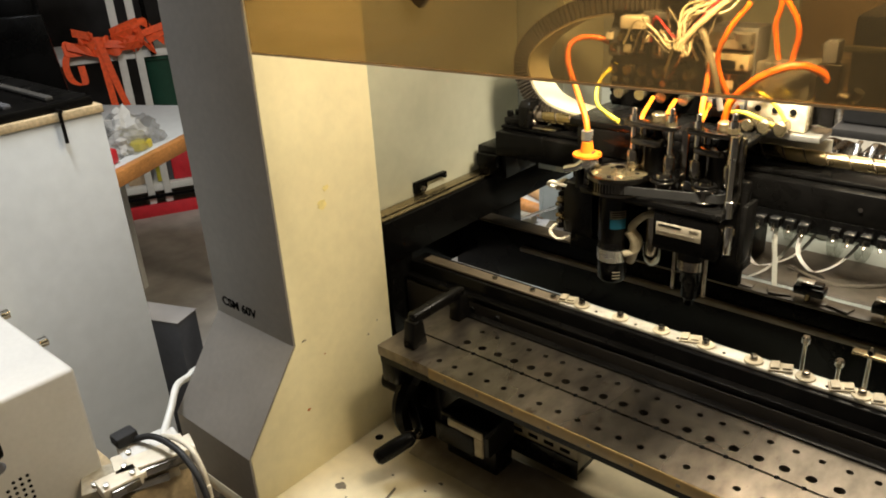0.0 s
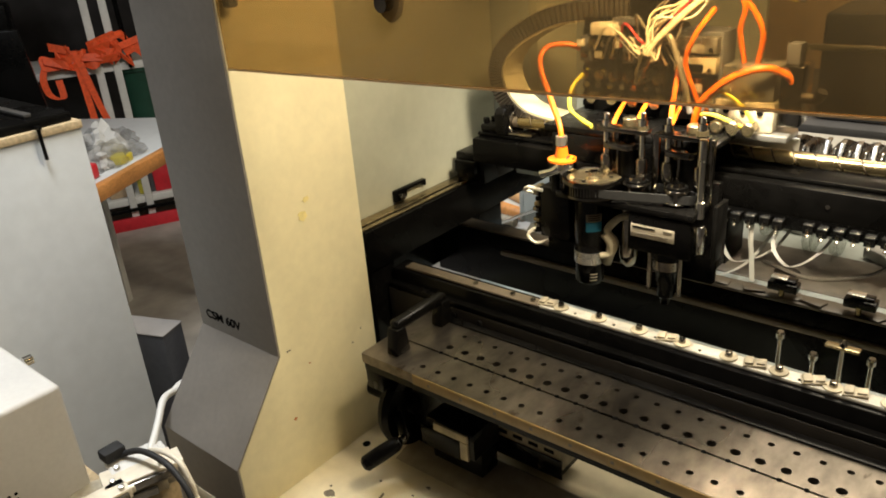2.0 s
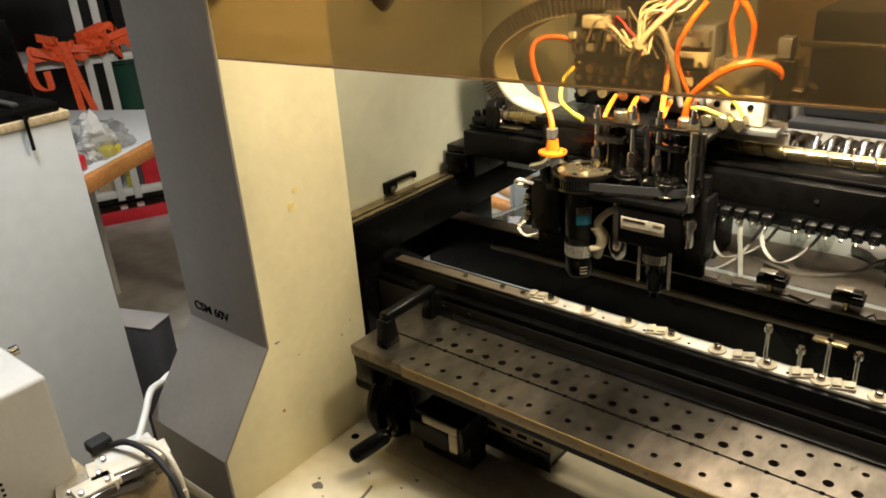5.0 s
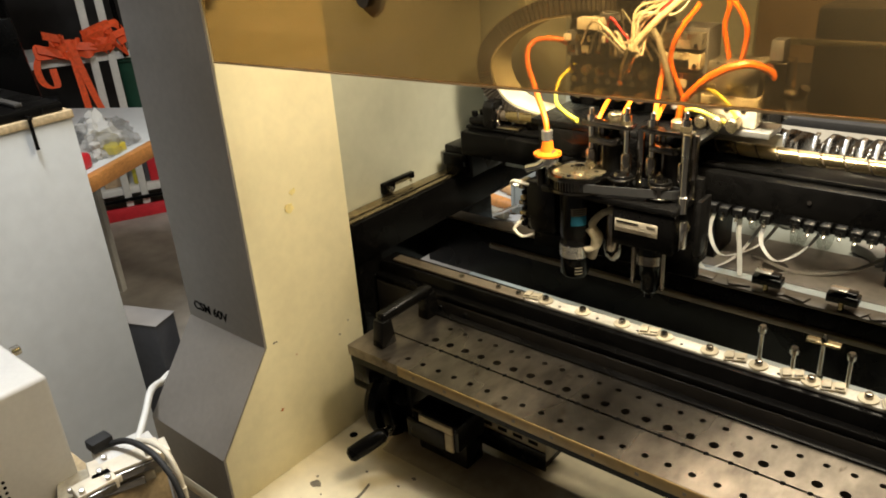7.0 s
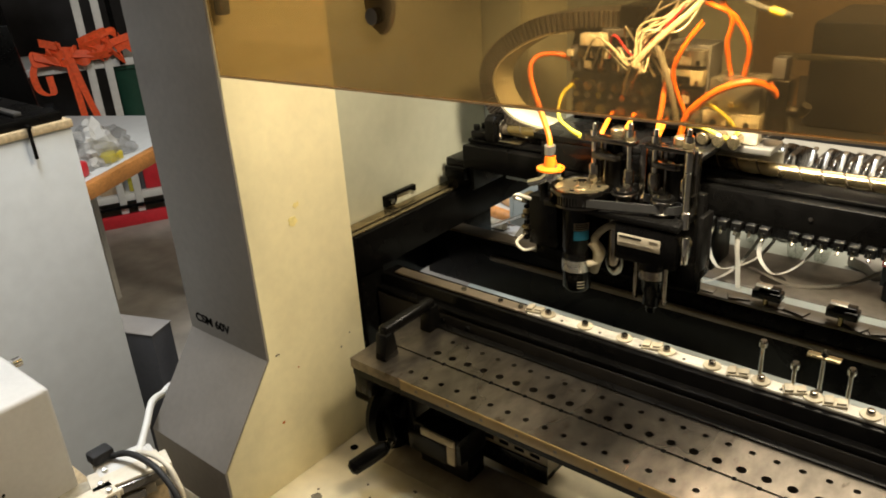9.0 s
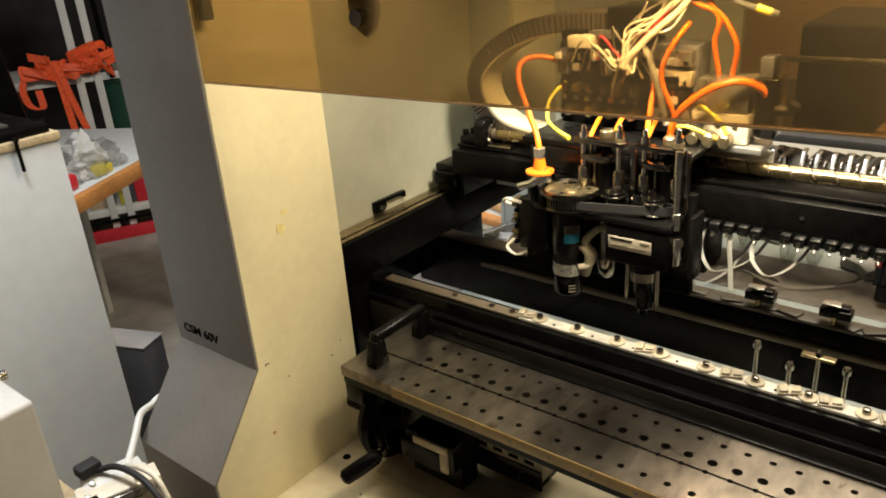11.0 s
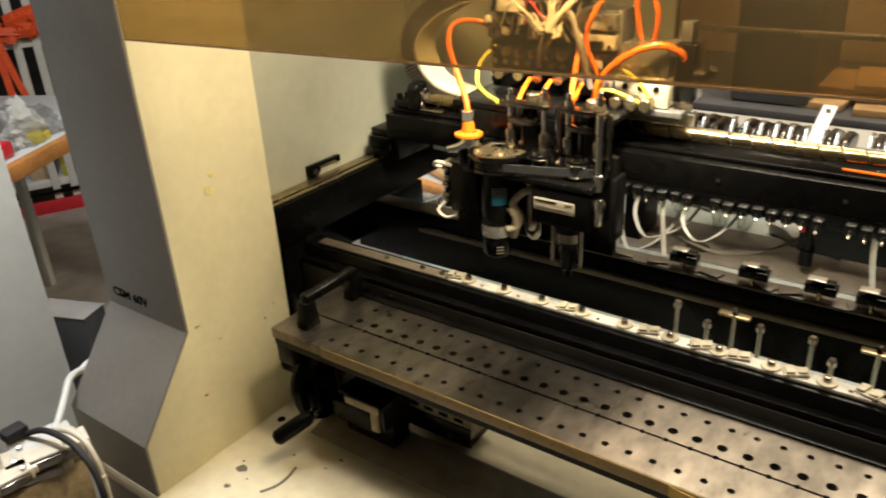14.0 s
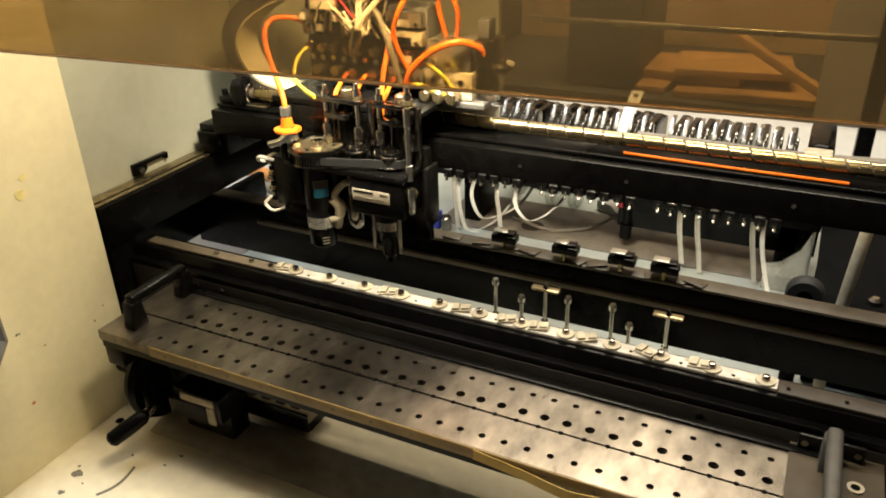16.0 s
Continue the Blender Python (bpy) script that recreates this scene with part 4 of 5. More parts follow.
# lifting shafts with their clamps
for k, (x, top) in enumerate(((0.112, 1.176), (0.150, 1.180), (0.176, 1.178), (0.208, 1.182))):
    sh = part("lift_shaft", lathe([(0.0030, 1.124), (0.0030, top - 0.012), (0.0046, top - 0.012), (0.0046, top - 0.006), (0.0026, top - 0.006), (0.0026, top), (0.001, top + 0.001)], (x, 0.212, 0), "z", 16), STEEL, hd, "bright lifting shaft")
    part("shaft_nut", cy((x, 0.212, top - 0.017), (x, 0.212, top - 0.012), 0.0055, 6), BRASS if k % 2 else STEEL_DULL, sh)
    part("shaft_collar", lathe([(0.0050, 1.128), (0.0058, 1.130), (0.0058, 1.140), (0.0045, 1.142)], (x, 0.212, 0), "z", 16), STEEL_DULL, sh)
for x0, x1, z in ((0.104, 0.157, 1.160), (0.168, 0.216, 1.160), (0.112, 0.142, 1.147), (0.176, 0.203, 1.147)):
    part("shaft_yoke", prism([(x0, 0.206), (x1 - 0.004, 0.204), (x1, 0.208), (x1, 0.217), (x1 - 0.004, 0.220), (x0, 0.219), (x0 - 0.003, 0.2125)], "z", z, z + 0.0042, 0.0006), STEEL_DARK, hd, "dark yoke plate")
for x, y in ((0.118, 0.222), (0.161, 0.221), (0.182, 0.222), (0.2145, 0.220)):
    part("upright", bx(x - 0.0032, x + 0.0032, y - 0.003, y + 0.003, 1.1068, 1.160, 0.0006), STEEL_DULL, hd, "grey metal upright")
for x in (0.131, 0.196):
    part("lift_motor", lathe([(0.012, 1.108), (0.0125, 1.112), (0.0125, 1.146), (0.008, 1.148), (0.004, 1.158)], (x, 0.226, 0), "z", 22), BLACK, hd, "small black motor")
    part("knob", lathe([(0.0065, 1.158), (0.0072, 1.160), (0.0072, 1.170), (0.006, 1.171)], (x, 0.224, 0), "z", 20), BRASS, hd, "brass knob")
part("tall_spindle", lathe([(0.0045, 1.10), (0.0045, 1.118), (0.0032, 1.119), (0.0032, 1.150), (0.0040, 1.151), (0.0040, 1.166)], (0.216, 0.196, 0), "z", 14), STEEL, hd, "tall bright spindle")

# camera and connectors on the left of the head
lb = part("sensor_block", bx(0.036, 0.072, 0.206, 0.2255, 1.030, 1.097, 0.002), BLACK_SAT, hd, "black sensor block with connectors")
rnd = random.Random(9)
for k in range(9):
    z = 1.034 + 0.0072 * k
    part("connector", bx(0.027 + rnd.uniform(0, 0.004), 0.0355, 0.205, 0.218, z, z + 0.0052, 0.0008), (BLACK, STEEL_DULL, BRASS)[k % 3], lb)
part("connector_wire", tube([(0.028, 0.205, 1.088), (0.022, 0.200, 1.092), (0.030, 0.196, 1.099), (0.044, 0.200, 1.095)], 0.0022, 8), WHITE_WIRE, lb)
part("connector_wire", tube([(0.030, 0.204, 1.040), (0.024, 0.200, 1.030), (0.034, 0.200, 1.022), (0.046, 0.206, 1.026)], 0.0020, 8), WHITE_WIRE, lb)
part("lower_block", bx(0.044, 0.078, 0.208, 0.2255, 1.010, 1.029, 0.0015), BLACK, lb)
part("spring_post", cy((0.060, 0.200, 1.098), (0.060, 0.200, 1.122), 0.0045, 14), BLACK_SAT, hd)
part("elbow_fitting", tube([(0.045, 0.196, 1.118), (0.058, 0.198, 1.123), (0.068, 0.200, 1.129), (0.082, 0.202, 1.132)], 0.0048, 12), STEEL, hd, "bright elbow fitting")
part("fitting_nut", cy((0.068, 0.199, 1.126), (0.078, 0.201, 1.133), 0.0075, 6), ALU, hd)
part("hose_flange", lathe([(0.004, -0.0015), (0.0145, -0.0008), (0.0145, 0.0008), (0.007, 0.002), (0.0055, 0.010)], (0.068, 0.200, 1.135), "z", 28), ORANGE, hd, "orange hose flange")
part("hose_clip", lathe([(0.0050, 0.0), (0.0058, 0.0), (0.0058, 0.007), (0.0050, 0.007)], (0.0672, 0.2008, 1.146), "z", 18), ALU, hd)
part("orange_hose", tube([(0.068, 0.200, 1.137), (0.067, 0.201, 1.149), (0.062, 0.206, 1.160), (0.043, 0.220, 1.182), (0.016, 0.245, 1.204), (0.007, 0.260, 1.218), (0.013, 0.270, 1.226), (0.029, 0.280, 1.226), (0.041, 0.288, 1.220)], 0.0030, 12), ORANGE, hd, "bright orange air hose")

# manifold above the head
mf = part("valve_manifold", bx(0.040, 0.142, 0.292, 0.330, 1.1552, 1.246, 0.002), BLACK_SAT, hd, "black valve manifold")
for k in range(9):
    part("manifold_rib", bx(0.0375, 0.040, 0.294, 0.328, 1.158 + 0.0095 * k, 1.164 + 0.0095 * k, 0.0008), BLACK, mf)
for k in range(6):
    x = 0.050 + 0.0165 * k
    part("push_fitting", lathe([(0.0050, 0.0), (0.0050, -0.006), (0.0040, -0.0065), (0.0040, -0.011), (0.0053, -0.0115), (0.0053, -0.015), (0.003, -0.0155)], (x, 0.2918, 1.196), "y", 16), BRASS if k % 2 else STEEL_DULL, mf, "brass push fitting")
    part("coil", bx(x - 0.0065, x + 0.0065, 0.278, 0.2918, 1.210, 1.236, 0.0012), BLACK if k % 3 else DARK_GREY, mf)
    part("coil_cap", bx(x - 0.005, x + 0.004, 0.2772, 0.278, 1.214, 1.222, 0.0002), LABEL if k in (1, 4) else STEEL_DULL, mf)
for k in range(4):
    part("lower_fitting", lathe([(0.0045, 0.0), (0.0045, -0.010), (0.0058, -0.0105), (0.0058, -0.016)], (0.058 + 0.024 * k, 0.2918, 1.172), "y", 14), BRASS, mf)
for k in range(7):
    x = 0.046 + 0.0138 * k
    part("lock_nut", cy((x, 0.2918, 1.183), (x, 0.2885, 1.183), 0.0036, 6), STEEL, mf, "bright lock nut")
    part("terminal", bx(x - 0.0035, x + 0.0035, 0.2735, 0.2778, 1.226, 1.233, 0.0005), (WHITE_WIRE, BRASS, STEEL)[k % 3], mf)
for k in range(3):
    part("terminal_block", bx(0.044 + 0.034 * k, 0.070 + 0.034 * k, 0.286, 0.300, 1.2465, 1.2540, 0.0008), (BLACK, DARK_GREY, BLACK)[k], mf)
part("socket", bx(0.058, 0.084, 0.274, 0.292, 1.238, 1.250, 0.001), WHITE_WIRE, mf, "pale plug")
part("upper_bank", bx(0.142, 0.190, 0.296, 0.33, 1.1552, 1.242, 0.002), DARK_GREY, hd, "dark valve bank")
for k in range(4):
    part("bank_valve", bx(0.146, 0.188, 0.284, 0.296, 1.166 + 0.019 * k, 1.181 + 0.019 * k, 0.001), (ALU, STEEL_DULL, PALE_TAB, ALU)[k], hd)
for k in range(4):
    z = 1.170 + 0.019 * k
    part("bank_screw", cy((0.151, 0.2838, z), (0.151, 0.2815, z), 0.0022, 10), STEEL, hd)
    part("bank_screw", cy((0.183, 0.2838, z), (0.183, 0.2815, z), 0.0022, 10), STEEL, hd)
    part("bank_label", bx(0.157, 0.176, 0.2834, 0.2839, z - 0.003, z + 0.005), LABEL if k % 2 else INK_HOLE, hd)
vb = part("vacuum_unit", bx(0.192, 0.247, 0.280, 0.325, 1.1552, 1.182, 0.0015), PALE_TAB, hd, "cream vacuum valve unit")
part("unit_top", bx(0.196, 0.245, 0.282, 0.322, 1.1822, 1.214, 0.0015), ALU, vb, "grey metal valve body")
for k in range(3):
    part("unit_screw", cy((0.203 + 0.016 * k, 0.2795, 1.190), (0.203 + 0.016 * k, 0.2825, 1.190), 0.0028, 12), BRASS, vb)
    part("unit_port", cy((0.203 + 0.016 * k, 0.2785, 1.172), (0.203 + 0.016 * k, 0.2805, 1.172), 0.0030, 12), INK_HOLE, vb)
    part("unit_barrel", lathe([(0.005, 0.0), (0.0062, -0.004), (0.0062, -0.016), (0.0045, -0.018)], (0.200 + 0.015 * k, 0.2795, 1.160), "y", 16), BRASS, vb)
part("end_valve", bx(0.2485, 0.268, 0.285, 0.318, 1.160, 1.216, 0.0015), STEEL_DULL, hd, "grey end valve")
part("ribbon_cover", bx(0.150, 0.262, 0.3185, 0.3215, 1.1325, 1.1450, 0.0008), WHITE, hd, "pale flat ribbon cover")
part("end_plug", bx(0.250, 0.262, 0.290, 0.308, 1.2165, 1.235, 0.001), DARK_GREY, hd)
part("end_elbow", tube([(0.268, 0.300, 1.185), (0.278, 0.298, 1.185), (0.283, 0.296, 1.193)], 0.005, 12), STEEL_DULL, hd)
part("base_tray", bx(0.150, 0.262, 0.276, 0.312, 1.1500, 1.1545, 0.001), ALU, hd, "bright metal base tray")


def line(name, pts, r, material, label):
    part(name, tube(pts, r, 9), material, hd, label)


line("orange_hose", [(0.176, 0.268, 1.158), (0.185, 0.262, 1.182), (0.210, 0.262, 1.206), (0.238, 0.270, 1.216), (0.256, 0.285, 1.206), (0.258, 0.292, 1.190)], 0.0036, ORANGE, "bright orange air hose")
line("orange_hose", [(0.172, 0.285, 1.176), (0.164, 0.270, 1.215), (0.176, 0.262, 1.245), (0.190, 0.270, 1.268)], 0.0026, ORANGE, "bright orange air hose")
line("orange_hose", [(0.222, 0.300, 1.214), (0.228, 0.288, 1.245), (0.215, 0.280, 1.272), (0.196, 0.276, 1.282), (0.176, 0.280, 1.288)], 0.0026, ORANGE, "bright orange air hose")
line("orange_hose", [(0.210, 0.298, 1.215), (0.208, 0.286, 1.246), (0.213, 0.280, 1.268), (0.202, 0.276, 1.290)], 0.0025, ORANGE, "bright orange air hose")
for x in (0.098, 0.122, 0.158):
    line("orange_hose", [(x, 0.276, 1.171), (x + 0.002, 0.262, 1.166), (x + 0.004, 0.246, 1.158), (x + 0.004, 0.240, 1.150)], 0.0023, ORANGE, "short orange air hose")
line("orange_hose", [(0.158, 0.270, 1.215), (0.165, 0.245, 1.190), (0.170, 0.228, 1.165), (0.171, 0.222, 1.125)], 0.0026, ORANGE, "thin orange air hose")
line("yellow_hose", [(0.050, 0.284, 1.200), (0.044, 0.262, 1.186), (0.050, 0.246, 1.168), (0.068, 0.236, 1.160), (0.084, 0.232, 1.156)], 0.0021, YELLOW, "yellow air hose")
line("yellow_hose", [(0.190, 0.270, 1.186), (0.204, 0.266, 1.192), (0.222, 0.268, 1.180), (0.232, 0.270, 1.166)], 0.0020, YELLOW, "yellow air hose")
line("yellow_hose", [(0.180, 0.268, 1.168), (0.196, 0.262, 1.171), (0.212, 0.264, 1.166), (0.226, 0.272, 1.158)], 0.0020, YELLOW, "yellow air hose")
rnd = random.Random(12)
for k in range(11):
    a, b, c = (rnd.uniform(-0.014, 0.014) for _ in range(3))
    line("loose_wire", [(0.062 + 0.010 * k, 0.276, 1.224 + a), (0.085 + 0.006 * k, 0.262, 1.250 + a), (0.122 + 0.002 * k, 0.256 + a * 0.4, 1.232 + a), (0.144 + a, 0.258 + c * 0.5, 1.250 + b), (0.168 + a + b, 0.262, 1.276 + c), (0.184 + 1.6 * b, 0.270, 1.310)], 0.0012, (WHITE_WIRE, HOSE, WHITE_WIRE, RED if k == 3 else WHITE)[k % 4], "thin pale loose wire")
line("cable_bundle", [(0.131, 0.252, 1.224), (0.142, 0.252, 1.240), (0.163, 0.258, 1.262), (0.186, 0.266, 1.284), (0.200, 0.272, 1.312)], 0.0032, WHITE_WIRE, "pale taped cable bundle")
line("cable_bundle", [(0.176, 0.258, 1.172), (0.170, 0.252, 1.205), (0.158, 0.252, 1.238), (0.150, 0.256, 1.246)], 0.0030, HOSE, "grey cable")
part("plug", cy((0.126, 0.250, 1.205), (0.133, 0.251, 1.226), 0.0062, 12, bev=0.001), STEEL, hd, "bright metal plug")
part("plug_tip", cy((0.124, 0.250, 1.198), (0.126, 0.250, 1.205), 0.0038, 12), STEEL, hd)
line("sensor_lead", [(0.190, 0.275, 1.288), (0.215, 0.270, 1.292), (0.240, 0.268, 1.283), (0.268, 0.268, 1.276)], 0.0028, DARK_GREY, "dark sensor lead")
part("lead_tip", cy((0.250, 0.268, 1.281), (0.262, 0.268, 1.277), 0.0038, 10), YELLOW, hd, "yellow lead tip")

# the head hangs close in front of the beam, its motors short below the pulleys
for ob in hd.children_recursive:
    for v in ob.data.vertices:
        v.co.z = float(np.interp(v.co.z, (0.980, 1.1265, 1.160, 1.40), (0.992, 1.117, 1.162, 1.402)))
hd.location += Vector((-0.007, -0.030, 0.0))

# cable chain: a ribbed outer strip on a flat loop, cream on its inside
hose = thing("cable_chain", (0.0, 0.29, 1.12), "grey ribbed cable chain loop with a cream inner band", "cable chain")
CY0, CY1 = 0.270, 0.312
LOOP = [(0.125, 1.2625), (0.085, 1.2620), (0.040, 1.2605), (-0.014, 1.2520), (-0.058, 1.2315), (-0.084, 1.2080), (-0.0915, 1.1835), (-0.081, 1.1550), (-0.0565, 1.1350), (-0.012, 1.1265), (0.05, 1.1255), (0.11, 1.1255)]


def loop_strip(r_in, r_out, y0, y1, steps, ribs=0.0):
    """A flat closed strip that follows the loop between two offsets from its middle line."""
    path = spline([(x, 0, z) for x, z in LOOP], steps)
    bm, rings = bmesh.new(), []
    for k, p in enumerate(path):
        d = (path[min(k + 1, len(path) - 1)] - path[max(k - 1, 0)]).normalized()
        n = Vector((-d.z, 0, d.x))
        if k == 0:
            side = 1.0 if n.z < 0 else -1.0
        n = n * side
        grow = ribs * (k % 2)
        rings.append([bm.verts.new((p.x + n.x * o, y, p.z + n.z * o)) for y, o in ((y0 - grow, r_in), (y1 + grow, r_in), (y1 + grow, -r_out - grow), (y0 - grow, -r_out - grow))])
    for a, b in zip(rings, rings[1:]):
        for j in range(4):
            bm.faces.new((a[j], a[(j + 1) % 4], b[(j + 1) % 4], b[j]))
    bm.faces.new(rings[0])
    bm.faces.new(rings[-1])
    return bm


part("ribbed_strip", loop_strip(0.0085, 0.0095, CY0, CY1, 16, 0.0016), CONDUIT, hose, "", False)
part("inner_band", loop_strip(0.0112, -0.0087, CY0 + 0.001, CY1 - 0.001, 16), HOSE_IN, hose, "cream inner band")
part("end_clamp", bx(0.085, 0.128, CY0 - 0.006, CY1 + 0.004, 1.2475, 1.2785, 0.003), BLACK_SAT, hose)
part("support", bx(0.0, 0.12, CY0, CY1, 1.1122, 1.1160, 0.001), BLACK, hose)

# ---- rear feeder bank ----
fb = thing("feeder_rail", (0.25, 0.69, 0.8), "black rear feeder rail behind the gantry", "rail")
part("rail", bx(-0.02, 0.60, 0.668, 0.80, 0.905, 0.940, 0.002), BLACK_SAT, fb)
part("end_block", bx(0.562, 0.597, 0.664, 0.80, 0.9402, 1.016, 0.012, seg=4), BLACK, fb, "rounded black end block")
part("lower_lip", bx(-0.02, 0.60, 0.652, 0.6675, 0.893, 0.918, 0.001), BLACK, fb)
for x in (0.02, 0.545):
    part("bracket", bx(x, x + 0.03, 0.70, 0.78, ZB, 0.905, 0.002), BLACK, fb)


def feeder():
    ob = thing("tape_feeder", (0.02, 0.69, 0.94), "narrow bright steel tape feeder on the black rail", "feeder", "rear tape feeders")
    x = 0.02
    part("body", prism([(0.655, 0.9405), (0.86, 0.9405), (0.86, 0.975), (0.80, 0.996), (0.70, 1.000), (0.66, 0.985)], "x", x - 0.0045, x + 0.0045, 0.0008), BLACK_SAT, ob)
    part("cheek", prism([(0.662, 0.955), (0.735, 0.955), (0.735, 1.004), (0.712, 1.012), (0.690, 1.004), (0.672, 0.992)], "x", x - 0.0062, x - 0.0048, 0.0003), FEED, ob, "bright steel cheek")
    part("cheek", prism([(0.662, 0.955), (0.735, 0.955), (0.735, 0.998), (0.712, 1.006), (0.690, 0.998), (0.672, 0.986)], "x", x + 0.0048, x + 0.0062, 0.0003), FEED, ob, "bright steel cheek")
    part("lever", prism([(0.668, 1.000), (0.682, 1.000), (0.690, 1.020), (0.700, 1.022), (0.700, 1.0255), (0.686, 1.024), (0.676, 1.008), (0.668, 1.004)], "x", x - 0.003, x + 0.003, 0.0004), FEED, ob, "bright lever")
    part("sprocket", lathe([(0.0105, -0.002), (0.0120, -0.001), (0.0120, 0.001), (0.0105, 0.002)], (x + 0.0075, 0.705, 0.998), "x", 18), FEED, ob)
    part("roller", cy((x - 0.007, 0.664, 0.978), (x + 0.0085, 0.664, 0.978), 0.0042, 12), FEED, ob)
    fc = part("front_clip", bx(x - 0.0072, x + 0.0072, 0.634, 0.6518, 0.8955, 0.9085, 0.0012), BLACK_SAT, ob, "black front clip")
    part("clip_cap", bx(x - 0.0066, x + 0.0066, 0.635, 0.650, 0.9088, 0.9104, 0.0004), FEED, fc, "bright steel cap")
    part("clip_tongue", prism([(0.6335, 0.904), (0.6335, 0.894), (0.630, 0.891), (0.6285, 0.893), (0.631, 0.896), (0.631, 0.904)], "x", x - 0.0022, x + 0.0022, 0.0003), STEEL_DULL, fc, "bright bent tongue")
    part("clip_link", bx(x - 0.003, x + 0.003, 0.6525, 0.6565, 0.9065, 0.9405, 0.0004), STEEL_DULL, ob)
    return ob


first = feeder()
for k in range(1, 26):
    if k in (7, 16):
        continue
    copy_thing(first, Matrix.Translation((0.02 + 0.0208 * k, 0.69 + 0.003 * ((k * 7) % 3), 0.94)))

# hanging component tapes
for k, (x, y, zb, lean) in enumerate(((0.022, 0.662, 0.79, 0.004), (0.101, 0.662, 0.79, 0.008), (0.404, 0.662, 0.80, 0.012), (0.430, 0.662, 0.79, 0.014), (0.509, 0.662, 0.79, 0.016))):
    tp = thing("hanging_tape", (x, y, 0.79), "white perforated component tape hanging from a feeder", "tape", "hanging tapes")
    part("strip", band([(x, y, 0.905), (x + lean * 0.2, y - 0.008, 0.87), (x + lean * 0.6, y - 0.004, 0.83), (x + lean, y - 0.002, zb)], 0.0075, 0.0006, axis=(1, 0.25, 0)), TAPE, tp)
    bm = bmesh.new()
    for j in range(24):
        z = 0.80 + 0.0042 * j
        bx(x + lean * (0.905 - z) / 0.115 - 0.0004 - 0.0026, x + lean * (0.905 - z) / 0.115 + 0.0008 - 0.0026, y - 0.0105, y - 0.0098, z, z + 0.0016, bm=bm)
    tagged(part("perforation", bm, CHIP, tp, "", False), kind="stuff")
for k, (x, d, low) in enumerate(((0.041, 0.05, 0.800), (0.066, 0.06, 0.828), (0.145, 0.05, 0.838))):
    solo("tape_loop", band([(x, 0.655, 0.905), (x - 0.004, 0.640, 0.87), (x + 0.012, 0.63, low + 0.012), (x + 0.028, 0.645, low), (x + d, 0.70, low + 0.008), (x + d + 0.02, 0.76, low + 0.05)], 0.0062, 0.0006, axis=(0.9, 0.45, 0)), TAPE, "white component tape sagging in a loop", "tape", "tape loops")
# white upright tape end above the feeders
tp = thing("upright_tape", (0.305, 0.70, 0.99), "white tape end standing up between the feeders", "tape")
part("strip", band([(0.302, 0.668, 0.985), (0.304, 0.690, 1.018), (0.310, 0.722, 1.052)], 0.019, 0.0008, axis=(1, 0, 0)), WHITE, tp)
part("hole", bx(0.306, 0.3125, 0.7130, 0.7142, 1.043, 1.049), CHIP, tp)

mt = thing("brown_mat", (0.3, 0.74, ZB), "brown grey mat with a round hole under the feeders", "mat")
part("sheet", bx(-0.02, 0.595, 0.675, 0.82, ZB - 0.0008, ZB + 0.0022, 0.0005), BROWN_MAT, mt)
# dark disc stands for the shade in the hole
part("hole", cy((0.145, 0.719, ZB + 0.001), (0.145, 0.719, ZB + 0.0027), 0.020, 28), DIM_STRIP, mt, "round dark hole")
# clear reels, cloth, bits in the rear pan
for x, y, r in ((0.15, 0.83, 0.046), (0.19, 0.84, 0.05), (0.07, 0.86, 0.045)):
    rl = thing("component_reel", (x, y, ZB), "clear plastic component reel standing in the pan", "reel", "component reels")
    for dx in (-0.006, 0.006):
        part("flange", lathe([(0.008, -0.0006), (r, -0.0006), (r, 0.0006), (0.008, 0.0006)], (x + dx, y, ZB + r), "x", 32), CLEAR, rl)
    part("hub", lathe([(0.016, -0.005), (0.016, 0.005)], (x, y, ZB + r), "x", 24), WHITE, rl)
solo("white_bag", prism(blot(0.30, 0.84, 0.085, 71), "z", ZB, ZB + 0.02, 0.004), PAPER, "crumpled white bag lying in the rear pan", "bag")
solo("white_sheet", prism(blot(0.10, 0.92, 0.08, 72), "z", ZB, ZB + 0.012, 0.003), PAPER, "folded white sheet lying in the rear pan", "sheet")
bt = thing("blue_fitting", (-0.01, 0.656, ZB), "small blue plastic connector with a clear bowl", "connector")
part("body", bx(-0.023, -0.006, 0.646, 0.664, ZB - 0.001, 0.818, 0.002), BLUE_PLASTIC, bt)
part("bowl", lathe([(0.009, 0.0), (0.010, 0.006), (0.010, 0.022), (0.007, 0.026)], (0.006, 0.652, ZB), "z", 18), STEEL_DULL, bt)
ca = thing("clear_cable", (0.3, 0.72, ZB), "grey cable lying in the rear pan", "cable")
part("lead", tube([(0.10, 0.74, 0.793), (0.18, 0.71, 0.793), (0.25, 0.74, 0.80), (0.30, 0.76, 0.83), (0.34, 0.75, 0.845)], 0.003, 8), HOSE, ca)
sn = thing("black_sensor", (0.345, 0.72, 0.80), "black sensor hanging under the feeder rail with a red clip", "sensor")
part("stem", cy((0.315, 0.70, 0.83), (0.315, 0.70, 0.905), 0.006, 14), BLACK_SAT, sn)
part("barrel", cy((0.315, 0.70, 0.81), (0.315, 0.70, 0.835), 0.010, 16), BLACK, sn)
part("clip", bx(0.300, 0.309, 0.690, 0.700, 0.865, 0.885, 0.001), RED, sn)
